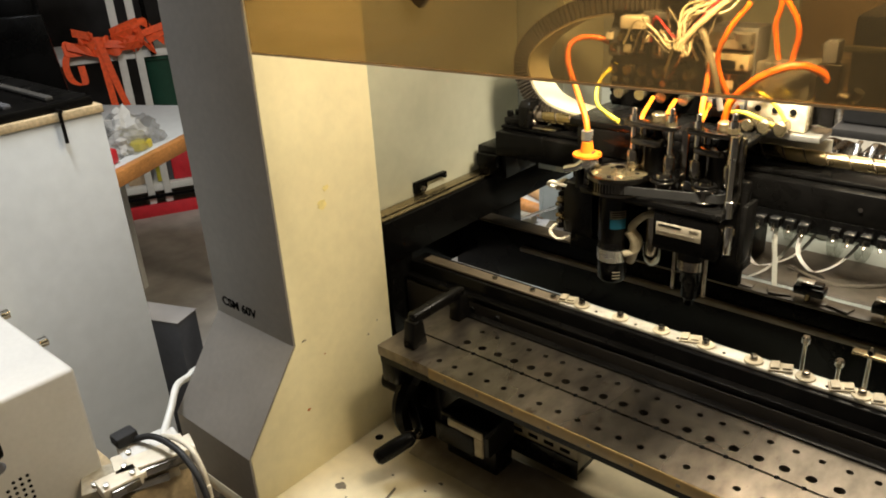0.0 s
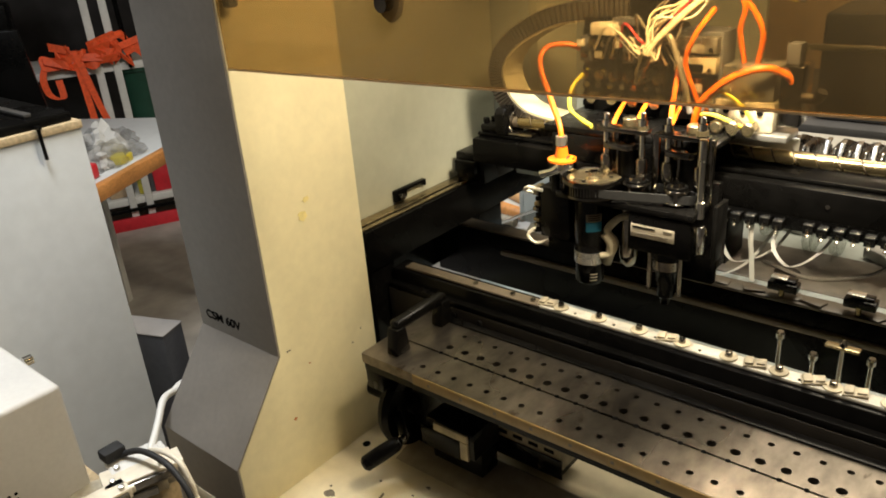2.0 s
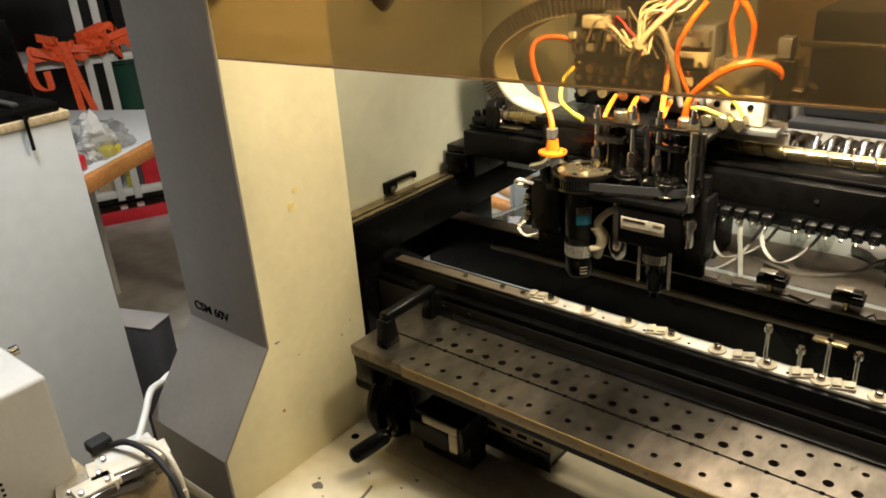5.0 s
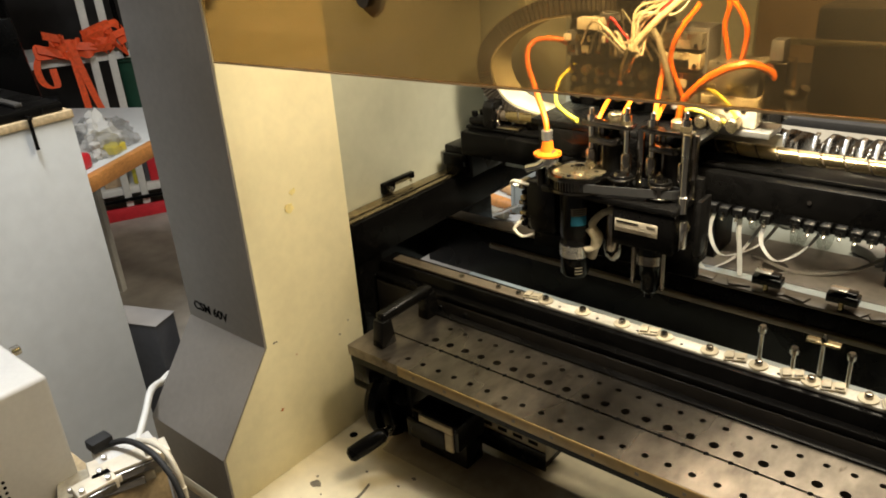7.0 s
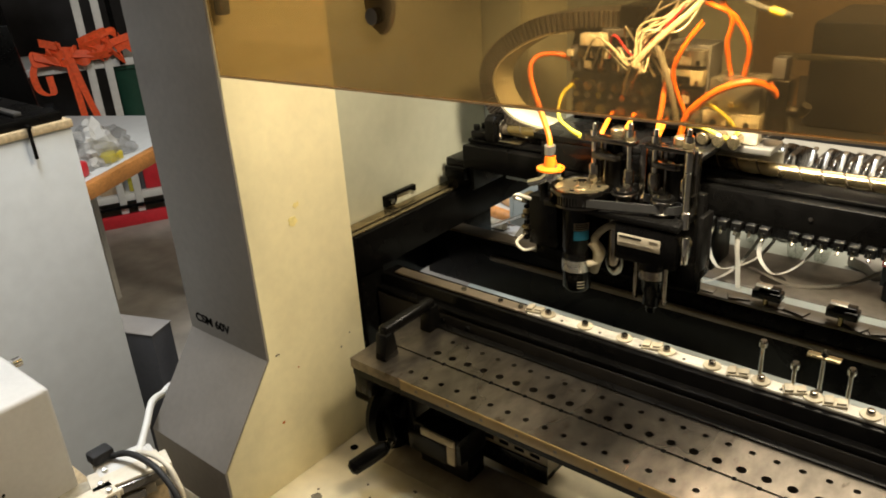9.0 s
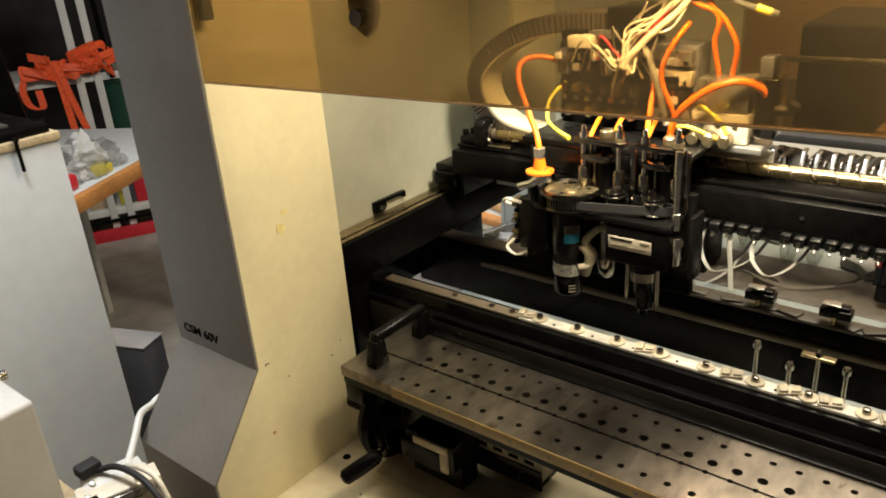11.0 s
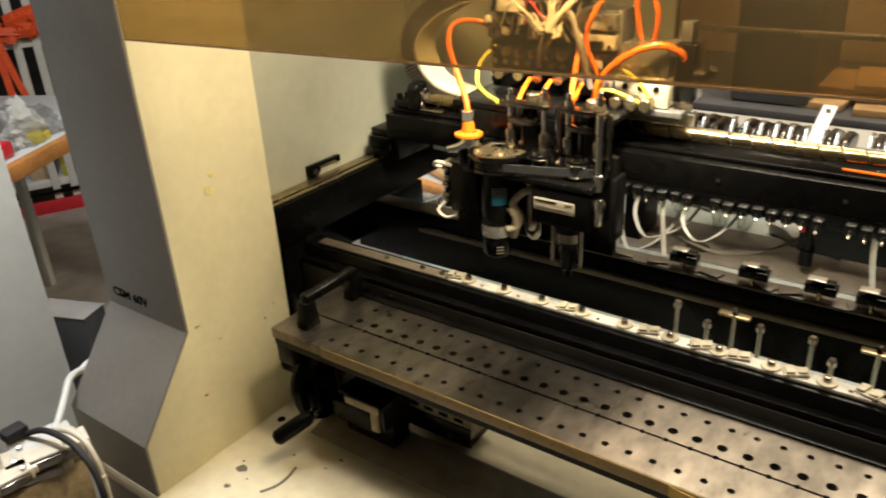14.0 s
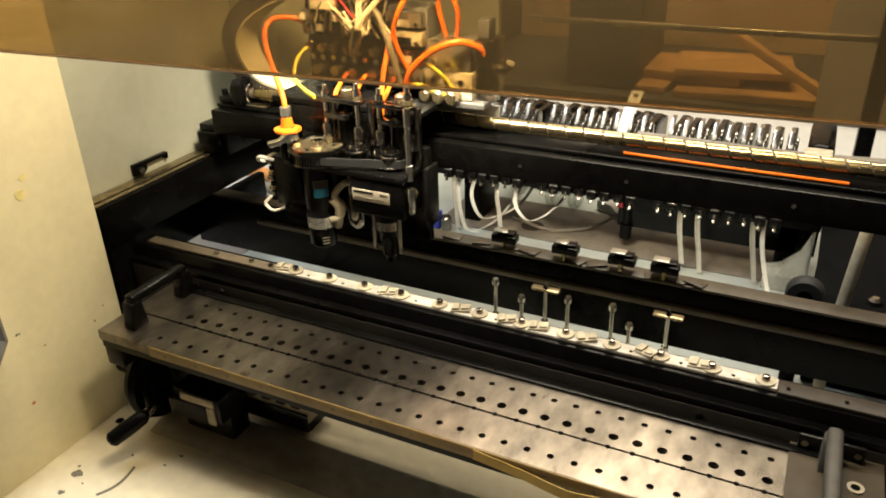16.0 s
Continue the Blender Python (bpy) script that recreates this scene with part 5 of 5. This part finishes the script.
# dark drive and clear guard at the right rear
rd = thing("rear_roller", (0.56, 0.46, 0.86), "black roller on a bracket behind the rear rail", "roller")
part("tyre", lathe([(0.009, -0.010), (0.019, -0.010), (0.021, -0.006), (0.021, 0.006), (0.019, 0.010), (0.009, 0.010)], (0.589, 0.400, 0.926), "y", 28), RUBBER, rd)
part("hub", lathe([(0.003, -0.012), (0.009, -0.012), (0.009, 0.012), (0.003, 0.012)], (0.589, 0.400, 0.926), "y", 20), STEEL_DULL, rd)
part("arm", bx(0.580, 0.598, 0.4125, 0.424, ZB, 0.935, 0.002), BLACK, rd)
dbx = thing("drive_housing", (0.69, 0.52, ZB), "black sheet metal drive housing standing in the pan", "housing")
part("body", bx(0.605, 0.79, 0.43, 0.66, ZB - 0.001, 0.900, 0.003), MATT_BLACK, dbx)
part("lid", bx(0.600, 0.79, 0.425, 0.665, 0.9003, 0.904, 0.001), MATT_BLACK, dbx)
for x in (0.665, 0.70):
    part("bolt", lathe([(0.005, 0.904), (0.008, 0.9045), (0.008, 0.909), (0.004, 0.912)], (x, 0.45, 0), "z", 14), STEEL_DULL, dbx)
# sheet added only to keep the space behind the tapes dark
part("backing_sheet", bx(0.30, 0.60, 0.700, 0.712, 0.83, 0.9045, 0.001), BLACK_SAT, fb, "added black sheet for the shade behind the hanging tapes")
solo("tape_loop", band([(0.525, 0.655, 0.905), (0.528, 0.630, 0.87), (0.545, 0.59, 0.825), (0.565, 0.54, 0.800), (0.575, 0.48, 0.792)], 0.0065, 0.0006, axis=(0.9, 0.45, 0)), TAPE, "white component tape running down to the roller", "tape", "tape loops")
gp = thing("grey_guard", (0.50, 0.62, ZB), "pale folded sheet metal guard", "guard")
part("sheet", prism([(0.535, ZB), (0.595, ZB), (0.595, 0.90), (0.58, 0.86), (0.555, 0.835), (0.535, 0.83)], "y", 0.655, 0.658, 0.0004), ALU, gp)
solo("pale_strut", tube([(0.624, 0.392, 0.79), (0.627, 0.392, 0.90), (0.6335, 0.394, 1.00), (0.637, 0.396, 1.04)], 0.0068, 12), PALE_TAB, "pale plastic pipe strut", "pipe")
for k in range(3):
    solo("grey_cable", tube([(0.40, 0.300 + 0.007 * k, 1.1205), (0.48, 0.297 + 0.007 * k, 1.1208), (0.56, 0.296 + 0.007 * k, 1.1208), (0.66, 0.302 + 0.007 * k, 1.1225), (0.79, 0.305 + 0.007 * k, 1.1225)], 0.0032, 9), HOSE, "grey cable lying along the gantry", "cable", "gantry cables")
bk = thing("cable_tie", (0.545, 0.345, 1.14), "pale plastic cable tie block", "cable tie")
part("block", bx(0.560, 0.584, 0.292, 0.316, 1.1172, 1.1275, 0.001), PALE_TAB, bk)

# ---- behind the machine ----
rb = thing("rear_cover_bar", (0.4, 0.9, 1.14), "grey metal bar of the rear cover frame", "bar")
part("bar", bx(0.06, 0.80, 0.893, 0.905, 1.112, 1.122, 0.002), ALU, rb)
part("side_post", bx(0.63, 0.655, 0.88, 0.92, ZB, 1.75, 0.002), BLACK_SAT, rb)
ws = thing("storage_shelf", (0.4, 1.8, 0.9), "dark shelf unit behind the machine", "shelf")
part("board", bx(-0.35, 1.3, 1.35, 1.95, 0.83, 0.86, 0.003), DARK_GREY, ws)
part("back", bx(-0.35, 1.3, 1.951, 1.98, 0.0, 1.9, 0.003), TAN, ws, "brown back board")
part("side", bx(-0.38, -0.351, 1.35, 1.98, 0.0, 1.9, 0.003), DARK_GREY, ws)
part("lower_board", bx(-0.35, 1.3, 1.35, 1.95, 0.30, 0.33, 0.003), DARK_GREY, ws)
for x0, x1, y0, z, thick, a in ((0.245, 0.56, 1.39, 0.8605, 0.016, 4), (0.15, 0.40, 1.46, 0.8770, 0.022, -5), (0.23, 0.50, 1.44, 0.8995, 0.018, 7), (0.13, 0.24, 1.40, 0.8605, 0.016, -8)):
    bm = bx(x0, x1, y0, y0 + 0.20, z, z + thick, 0.002)
    bmesh.ops.rotate(bm, cent=((x0 + x1) / 2, y0 + 0.1, z), matrix=Matrix.Rotation(radians(a), 3, "Z"), verts=bm.verts)
    solo("pine_board", bm, WOOD, "pale pine board lying on the shelf", "board", "pine boards")
bm = bx(-0.009, 0.009, -0.02, 0.02, 0, 0.30, 0.002)
bmesh.ops.transform(bm, matrix=pose(0.622, 1.375, 0.872, 0, -60, 0), verts=bm.verts)
solo("wood_lath", bm, WOOD, "pine lath leaning across the shelf", "lath")
solo("leaning_board", bx(0.56, 0.84, 1.30, 1.335, 0.0, 1.14, 0.004), PLASTER, "pale grey board leaning behind the machine", "panel")
solo("grey_bin", bx(-0.02, 0.16, 1.40, 1.70, 0.861, 1.10, 0.01), DARK_GREY, "dark grey plastic bin on the shelf", "bin")
bd = thing("rear_bench", (0.2, 1.15, 0.9), "white topped bench behind the machine", "bench")
part("top", bx(-0.7, 0.9, 1.03, 1.29, 0.83, 0.86, 0.003), PAPER, bd)
for x in (-0.66, 0.82):
    part("leg", bx(x, x + 0.04, 1.10, 1.14, 0.0, 0.83, 0.002), ALU, bd)

# table seen through the side opening, with papers and wood
lt = thing("side_table", (-0.75, 0.85, 0.7), "low table beside the machine", "table")
part("top", bx(-1.15, -0.372, 0.505, 1.30, 0.735, 0.76, 0.003), WHITE, lt)
for x in (-1.12, -0.41):
    for y in (0.53, 1.24):
        part("leg", bx(x, x + 0.03, y, y + 0.03, 0.0, 0.735, 0.002), ALU, lt)
for k, (x, y, a) in enumerate(((-0.46, 0.70, 20), (-0.56, 0.84, -12), (-0.44, 0.88, 38))):
    bm = bx(-0.10, 0.10, -0.14, 0.14, 0, 0.003)
    bmesh.ops.transform(bm, matrix=pose(x, y, 0.7602 + 0.0032 * k, 0, 0, a), verts=bm.verts)
    solo("paper", bm, PAPER, "white paper sheet on the side table", "paper", "papers")
solo("red_folder", bx(-0.62, -0.50, 0.56, 0.66, 0.7602, 0.766, 0.001), RED, "red folder on the side table", "folder")
for a, b, r, m, lab in (((-0.385, 0.748, 0.777), (-0.60, 0.785, 0.777), 0.0135, WOOD_EDGE, "varnished wooden stick on papers"), ((-0.385, 0.800, 0.777), (-0.58, 0.880, 0.777), 0.0135, WOOD, "pale wooden stick on papers"), ((-0.385, 0.712, 0.774), (-0.50, 0.715, 0.774), 0.0105, PALE_TAB, "beige paper roll on papers")):
    solo("wood_stick", cy(a, b, r, 16, bev=0.002), m, lab, "stick", "wooden sticks")

# ---- beside the column: case, plugs and cables ----
cs = thing("beige_case", (-0.36, -0.36, 0.70), "beige sheet metal electronics case", "case")
part("shell", bx(-0.50, -0.256, -0.50, -0.247, 0.72, 0.973, 0.005, seg=3), BEIGE, cs)
for x in (-0.34, -0.44):
    part("top_screw", cy((x, -0.247, 0.969), (x, -0.238, 0.969), 0.0055, 12), STEEL, cs, "bright screw")
bm = bmesh.new()
for i in range(7):
    for j in range(9):
        if j <= i + 2:
            cy((-0.2562, -0.315 - 0.0065 * j, 0.886 - 0.0065 * i), (-0.2555, -0.315 - 0.0065 * j, 0.886 - 0.0065 * i), 0.0018, 8, bm=bm)
tagged(part("vent_hole", bm, INK_HOLE, cs, "dark vent holes", False), kind="stuff")
kn = part("knob", lathe([(0.010, -0.015), (0.0125, -0.012), (0.0125, 0.012), (0.011, 0.016), (0.006, 0.017)], (-0.225, -0.352, 0.950), "y", 24), BLACK, cs, "glossy black knob")
part("knob_plate", lathe([(0.011, -0.002), (0.0135, 0.0), (0.011, 0.002)], (-0.228, -0.348, 0.927), "z", 20), DARK_GREY, cs)
part("knob_stem", cy((-0.258, -0.352, 0.942), (-0.225, -0.352, 0.942), 0.006, 14), STEEL, cs)
st = thing("wooden_stand", (-0.33, -0.30, 0.3), "rough wooden board stand under the case", "stand")
part("board", bx(-0.52, -0.19, -0.52, -0.175, 0.785, 0.803, 0.002), CHIPBOARD, st)
st.children[0].location = (0, 0, -0.085)
part("leg", bx(-0.50, -0.46, -0.50, -0.46, 0.0, 0.70, 0.002), WOOD, st)
part("leg", bx(-0.32, -0.28, -0.24, -0.20, 0.0, 0.70, 0.002), WOOD, st)
part("leg", bx(-0.50, -0.46, -0.24, -0.20, 0.0, 0.70, 0.002), WOOD, st)
part("leg", bx(-0.32, -0.28, -0.50, -0.46, 0.0, 0.70, 0.002), WOOD, st)
part("block", bx(-0.253, -0.205, -0.262, -0.18, 0.7185, 0.838, 0.002), CHIPBOARD, st, "chipboard block")
ps = thing("power_strip", (-0.235, -0.215, 0.85), "cream connector strip with metal screws", "connector strip")
for k, (ox, oy, z, w, l) in enumerate(((0.004, -0.012, 0.8385, 0.020, 0.052), (0.014, 0.006, 0.8515, 0.017, 0.040), (-0.006, 0.012, 0.8520, 0.014, 0.030), (0.022, -0.034, 0.8515, 0.012, 0.022))):
    m = pose(-0.232 + ox, -0.215 + oy, z, 0, 0, -24 + 6 * k)
    bm = bx(-w, w, -l, l * 0.8, 0, 0.0128, 0.0016)
    bx(-w * 0.8, w * 0.8, l * 0.8, l, 0.003, 0.0105, 0.001, bm=bm)
    bmesh.ops.transform(bm, matrix=m, verts=bm.verts)
    hs = part("housing", bm, (PALE_TAB, WHITE_WIRE, BEIGE, WHITE_WIRE)[k], ps)
    for u, v in ((0.55, -0.75), (0.55, 0.45)):
        part("screw", placed_cyl(m, (w * u, l * v, 0.0128), (w * u + 0.001, l * v, 0.0175), 0.0030), ALU, hs, "bright thumb screw")
    part("shell", placed_box(m, w + 0.0002, w + 0.005, -l * 0.7, l * 0.6, 0.002, 0.011), STEEL_DULL, hs, "dull metal connector shell")
part("plug", bx(-0.262, -0.244, -0.232, -0.208, 0.8675, 0.880, 0.003), RUBBER, ps, "black power plug")
for k, (pts, r, m, lab) in enumerate((
    ([(-0.250, -0.214, 0.868), (-0.222, -0.204, 0.879), (-0.185, -0.200, 0.880), (-0.160, -0.200, 0.872), (-0.142, -0.201, 0.856), (-0.130, -0.204, 0.82), (-0.125, -0.21, 0.70), (-0.13, -0.22, 0.3), (-0.14, -0.20, 0.006)], 0.0033, RUBBER, "black rubber power cable curving off the plug"),
    ([(-0.232, -0.190, 0.866), (-0.200, -0.190, 0.878), (-0.175, -0.189, 0.877), (-0.162, -0.189, 0.862), (-0.157, -0.189, 0.842), (-0.155, -0.190, 0.78), (-0.158, -0.20, 0.3), (-0.16, -0.19, 0.006)], 0.0030, WHITE_WIRE, "cream cable curving down beside the column"),
    ([(-0.236, -0.188, 0.862), (-0.246, -0.178, 0.864), (-0.262, -0.160, 0.872), (-0.280, -0.140, 0.882), (-0.292, -0.120, 0.878), (-0.302, -0.09, 0.87), (-0.30, -0.02, 0.80), (-0.30, 0.0, 0.01)], 0.0042, WHITE, "thick white cable running behind the column"))):
    solo("power_cable", tube(pts, r, 12), m, lab, "cable", "cables")

# ---- workshop to the left ----
cb = thing("grey_cabinet", (-1.3, -0.4, 0), "light grey panelled cabinet with a wooden top edge", "cabinet")
part("carcass", bx(-1.62, -1.0, -1.3, 0.169, 0.0, 1.040, 0.002), GREY_PANEL, cb)
part("top", bx(-1.625, -0.995, -1.305, 0.172, 1.0405, 1.056, 0.002), CHIPBOARD, cb, "thin wooden top")
hook = thing("black_clamp", (-0.99, 0.08, 1.06), "black metal clamp hooked over the cabinet edge", "clamp")
part("bar", bx(-1.09, -0.985, 0.086, 0.093, 1.0565, 1.063, 0.001), BLACK_SAT, hook)
part("jaw", bx(-0.9945, -0.989, 0.086, 0.092, 1.000, 1.0562, 0.001), BLACK_SAT, hook)
dt = thing("slotted_panel", (-1.3, -0.3, 1.056), "flat black slotted panel lying on the cabinet", "panel")
part("plate", bx(-1.60, -1.004, -1.0, 0.160, 1.0562, 1.074, 0.004), BLACK, dt)
for k in range(9):
    part("slat", bx(-1.56, -1.03, 0.085 - 0.075 * k, 0.100 - 0.075 * k, 1.0742, 1.082, 0.002), DARK_GREY if k % 3 else GREY_METAL, dt)
solo("black_case", bx(-1.50, -1.22, -0.42, 0.02, 1.083, 1.16, 0.01), BLACK, "flat black case on the slotted panel", "case")
db = thing("grey_pedestal", (-1.2, 0.30, 0), "dark grey metal pedestal box on the floor", "pedestal")
PM = pose(-1.225, 0.331, 0, 0, 0, 21.5)
part("body", bx(-0.20, 0.0, 0.0, 0.078, 0.0, 0.425, 0.003), DARK_GREY, db)
part("lid", bx(-0.202, 0.002, -0.002, 0.080, 0.4255, 0.429, 0.001), PLASTER, db, "pale grey top")
for ob in db.children:
    ob.data.transform(PM)

# work table
TE, TD, TN = Vector((-1.54, 0.41, 0)), Vector((-0.459, 0.888, 0)), Vector((-0.888, -0.459, 0))
TM = Matrix(((TD.x, TN.x, 0, TE.x), (TD.y, TN.y, 0, TE.y), (0, 0, 1, 0), (0, 0, 0, 1)))


def placed(bm, m):
    bmesh.ops.transform(bm, matrix=m, verts=bm.verts)
    return bm


wt = thing("work_table", (-1.75, 0.6, 0), "work table with a varnished wooden front edge", "table")
part("top", placed(bx(-0.25, 0.75, 0.03, 0.62, 0.715, 0.75, 0.002), TM), GREY_PANEL, wt)
part("edge", placed(bx(-0.25, 0.75, 0.0, 0.0295, 0.708, 0.752, 0.004), TM), WOOD_EDGE, wt, "varnished wooden edge")
for a in (-0.2, 0.7):
    for b in (0.06, 0.56):
        part("leg", placed(bx(a, a + 0.03, b, b + 0.03, 0, 0.715, 0.002), TM), WHITE, wt)
rnd = random.Random(8)
for k in range(16):
    u, v, s = -0.02 + 0.026 * k, 0.08 + 0.30 * rnd.random(), 0.045 + 0.03 * rnd.random()
    bm = bmesh.new()
    bmesh.ops.create_icosphere(bm, subdivisions=3, radius=s)
    for vert in bm.verts:
        vert.co *= 0.78 + 0.5 * noise.noise(vert.co * 22 + Vector((k, 0, 0))) + 0.28 * noise.noise(vert.co * 75 + Vector((0, k, 0)))
        vert.co.z = max(vert.co.z * 0.9, -s * 0.45)
    placed(bm, TM @ pose(u, v, 0.7505 + s * 0.45))
    solo("plastic_bag", bm, (BAG, BAG, BAG, PAPER)[k % 4], "crumpled clear plastic bag of parts on the table", "bag", "bags on the table", smooth=False)
solo("red_tray", placed(bx(0.0, 0.09, 0.05, 0.12, 0.7505, 0.795, 0.01), TM), RED, "small red tray on the work table", "tray")
solo("yellow_card", placed(bx(0.19, 0.25, 0.05, 0.10, 0.7505, 0.775, 0.003), TM), YELLOW, "yellow card packet on the work table", "packet")

# storage rack facing the machine
RO, RU, RN = Vector((-3.1, 1.3, 0)), Vector((0.447, 0.894, 0)), Vector((-0.894, 0.447, 0))
RM = Matrix(((RU.x, RN.x, 0, RO.x), (RU.y, RN.y, 0, RO.y), (0, 0, 1, 0), (0, 0, 0, 1)))
rk = thing("storage_rack", (-3.15, 1.2, 0), "white metal storage rack with loaded shelves", "rack")
for u in (-0.06, 0.02, 0.48, -0.75):
    part("post", placed(bx(u, u + 0.035, -0.01, 0.03, 0.0, 1.9, 0.003), RM), WHITE, rk)
for z in (0.12, 0.78, 1.25):
    part("shelf", placed(bx(-0.78, 0.52, 0.0, 0.45, z, z + 0.035, 0.003), RM), WHITE, rk)
part("red_strip", placed(bx(-0.55, 0.45, -0.035, -0.012, 0.0, 0.062, 0.003), RM), RED, rk, "red strip along the floor")
part("black_rail", placed(bx(-0.55, 0.45, -0.03, -0.012, 0.0925, 0.108, 0.002), RM), BLACK, rk)
rnd = random.Random(21)
for k in range(26):
    u, z = -0.24 + 0.36 * rnd.random(), 0.83 + 0.10 * rnd.random()
    pts = [(u, -0.03, z), (u + rnd.uniform(-0.07, 0.07), -0.05, z + rnd.uniform(-0.03, 0.05)), (u + rnd.uniform(-0.08, 0.08), -0.04, z + rnd.uniform(-0.05, 0.05)), (u + rnd.uniform(-0.06, 0.06), -0.02, z)]
    bm = band([RM @ Vector(p) for p in pts], 0.035, 0.006, axis=(rnd.uniform(-0.4, 0.4), rnd.uniform(-0.4, 0.4), 1))
    solo("orange_strap", bm, ORANGE_WEB, "bright orange webbing strap bundled on the rack", "strap", "orange straps")
for pts in ([(-0.24, -0.04, 0.88), (-0.28, -0.05, 0.80), (-0.27, -0.05, 0.72), (-0.22, -0.05, 0.70), (-0.22, -0.04, 0.78)], [(-0.13, -0.04, 0.90), (-0.12, -0.05, 0.72), (-0.11, -0.05, 0.48)], [(-0.12, -0.05, 0.88), (-0.08, -0.06, 0.66), (-0.03, -0.06, 0.46)]):
    solo("orange_strap", band([RM @ Vector(p) for p in pts], 0.03, 0.005, axis=(0.447, 0.894, 0)), ORANGE_WEB, "bright orange webbing strap hanging down", "strap", "orange straps")
gbn = thing("green_bin", tuple(RM @ Vector((0.1, 0.1, 0.5))), "dark green plastic bin on the rack", "bin")
part("body", placed(lathe([(0.085, 0.50), (0.10, 0.76), (0.105, 0.77)], (0.12, 0.12, 0), "z", 24), RM), GREEN, gbn)
part("rim", placed(lathe([(0.104, 0.760), (0.112, 0.762), (0.112, 0.778), (0.100, 0.779)], (0.12, 0.12, 0), "z", 24), RM), GREEN, gbn)
part("stand", placed(bx(0.03, 0.20, 0.04, 0.20, 0.156, 0.499, 0.004), RM), DARK_GREY, gbn)
solo("black_pole", cy(RM @ Vector((0.10, -0.02, 0.79)), RM @ Vector((0.07, -0.02, 1.85)), 0.012, 12), BLACK, "thin black pole standing on the rack", "pole")
for k, (u0, u1, z0, z1, m, lab) in enumerate(((0.08, 0.20, 0.156, 0.29, RED, "red fabric bag on the low shelf"), (-0.14, -0.05, 0.156, 0.29, TAN, "brown cardboard box on the low shelf"), (0.0, 0.045, 0.156, 0.21, YELLOW, "small yellow block on the low shelf"), (0.23, 0.36, 0.156, 0.38, PAPER, "white box on the low shelf"), (-0.72, -0.36, 0.816, 1.12, BLACK, "black equipment case on the rack"), (-0.66, -0.20, 1.286, 1.60, BLACK, "black equipment case on the rack"), (0.0, 0.40, 1.286, 1.52, PAPER, "pale box on the upper shelf"), (-0.70, -0.25, 0.156, 0.60, DARK_GREY, "dark storage box on the rack"), (0.22, 0.42, 0.816, 1.05, PAPER, "pale box on the rack"))):
    solo("stored_box", placed(bx(u0, u1, 0.03, 0.30, z0, z1, 0.006), RM), m, lab, "box", "boxes on the rack")
solo("dark_screen", placed(prism([(-0.60, 0.62), (-0.26, 0.62), (-0.30, 1.05), (-0.64, 1.05)], "y", -0.40, -0.36, 0.004), RM), BLACK, "black screen turned away beside the rack", "screen")
part("stand", placed(bx(-0.48, -0.42, -0.39, -0.37, 0.0, 0.63, 0.002), RM), BLACK, bpy.data.objects["dark_screen"])
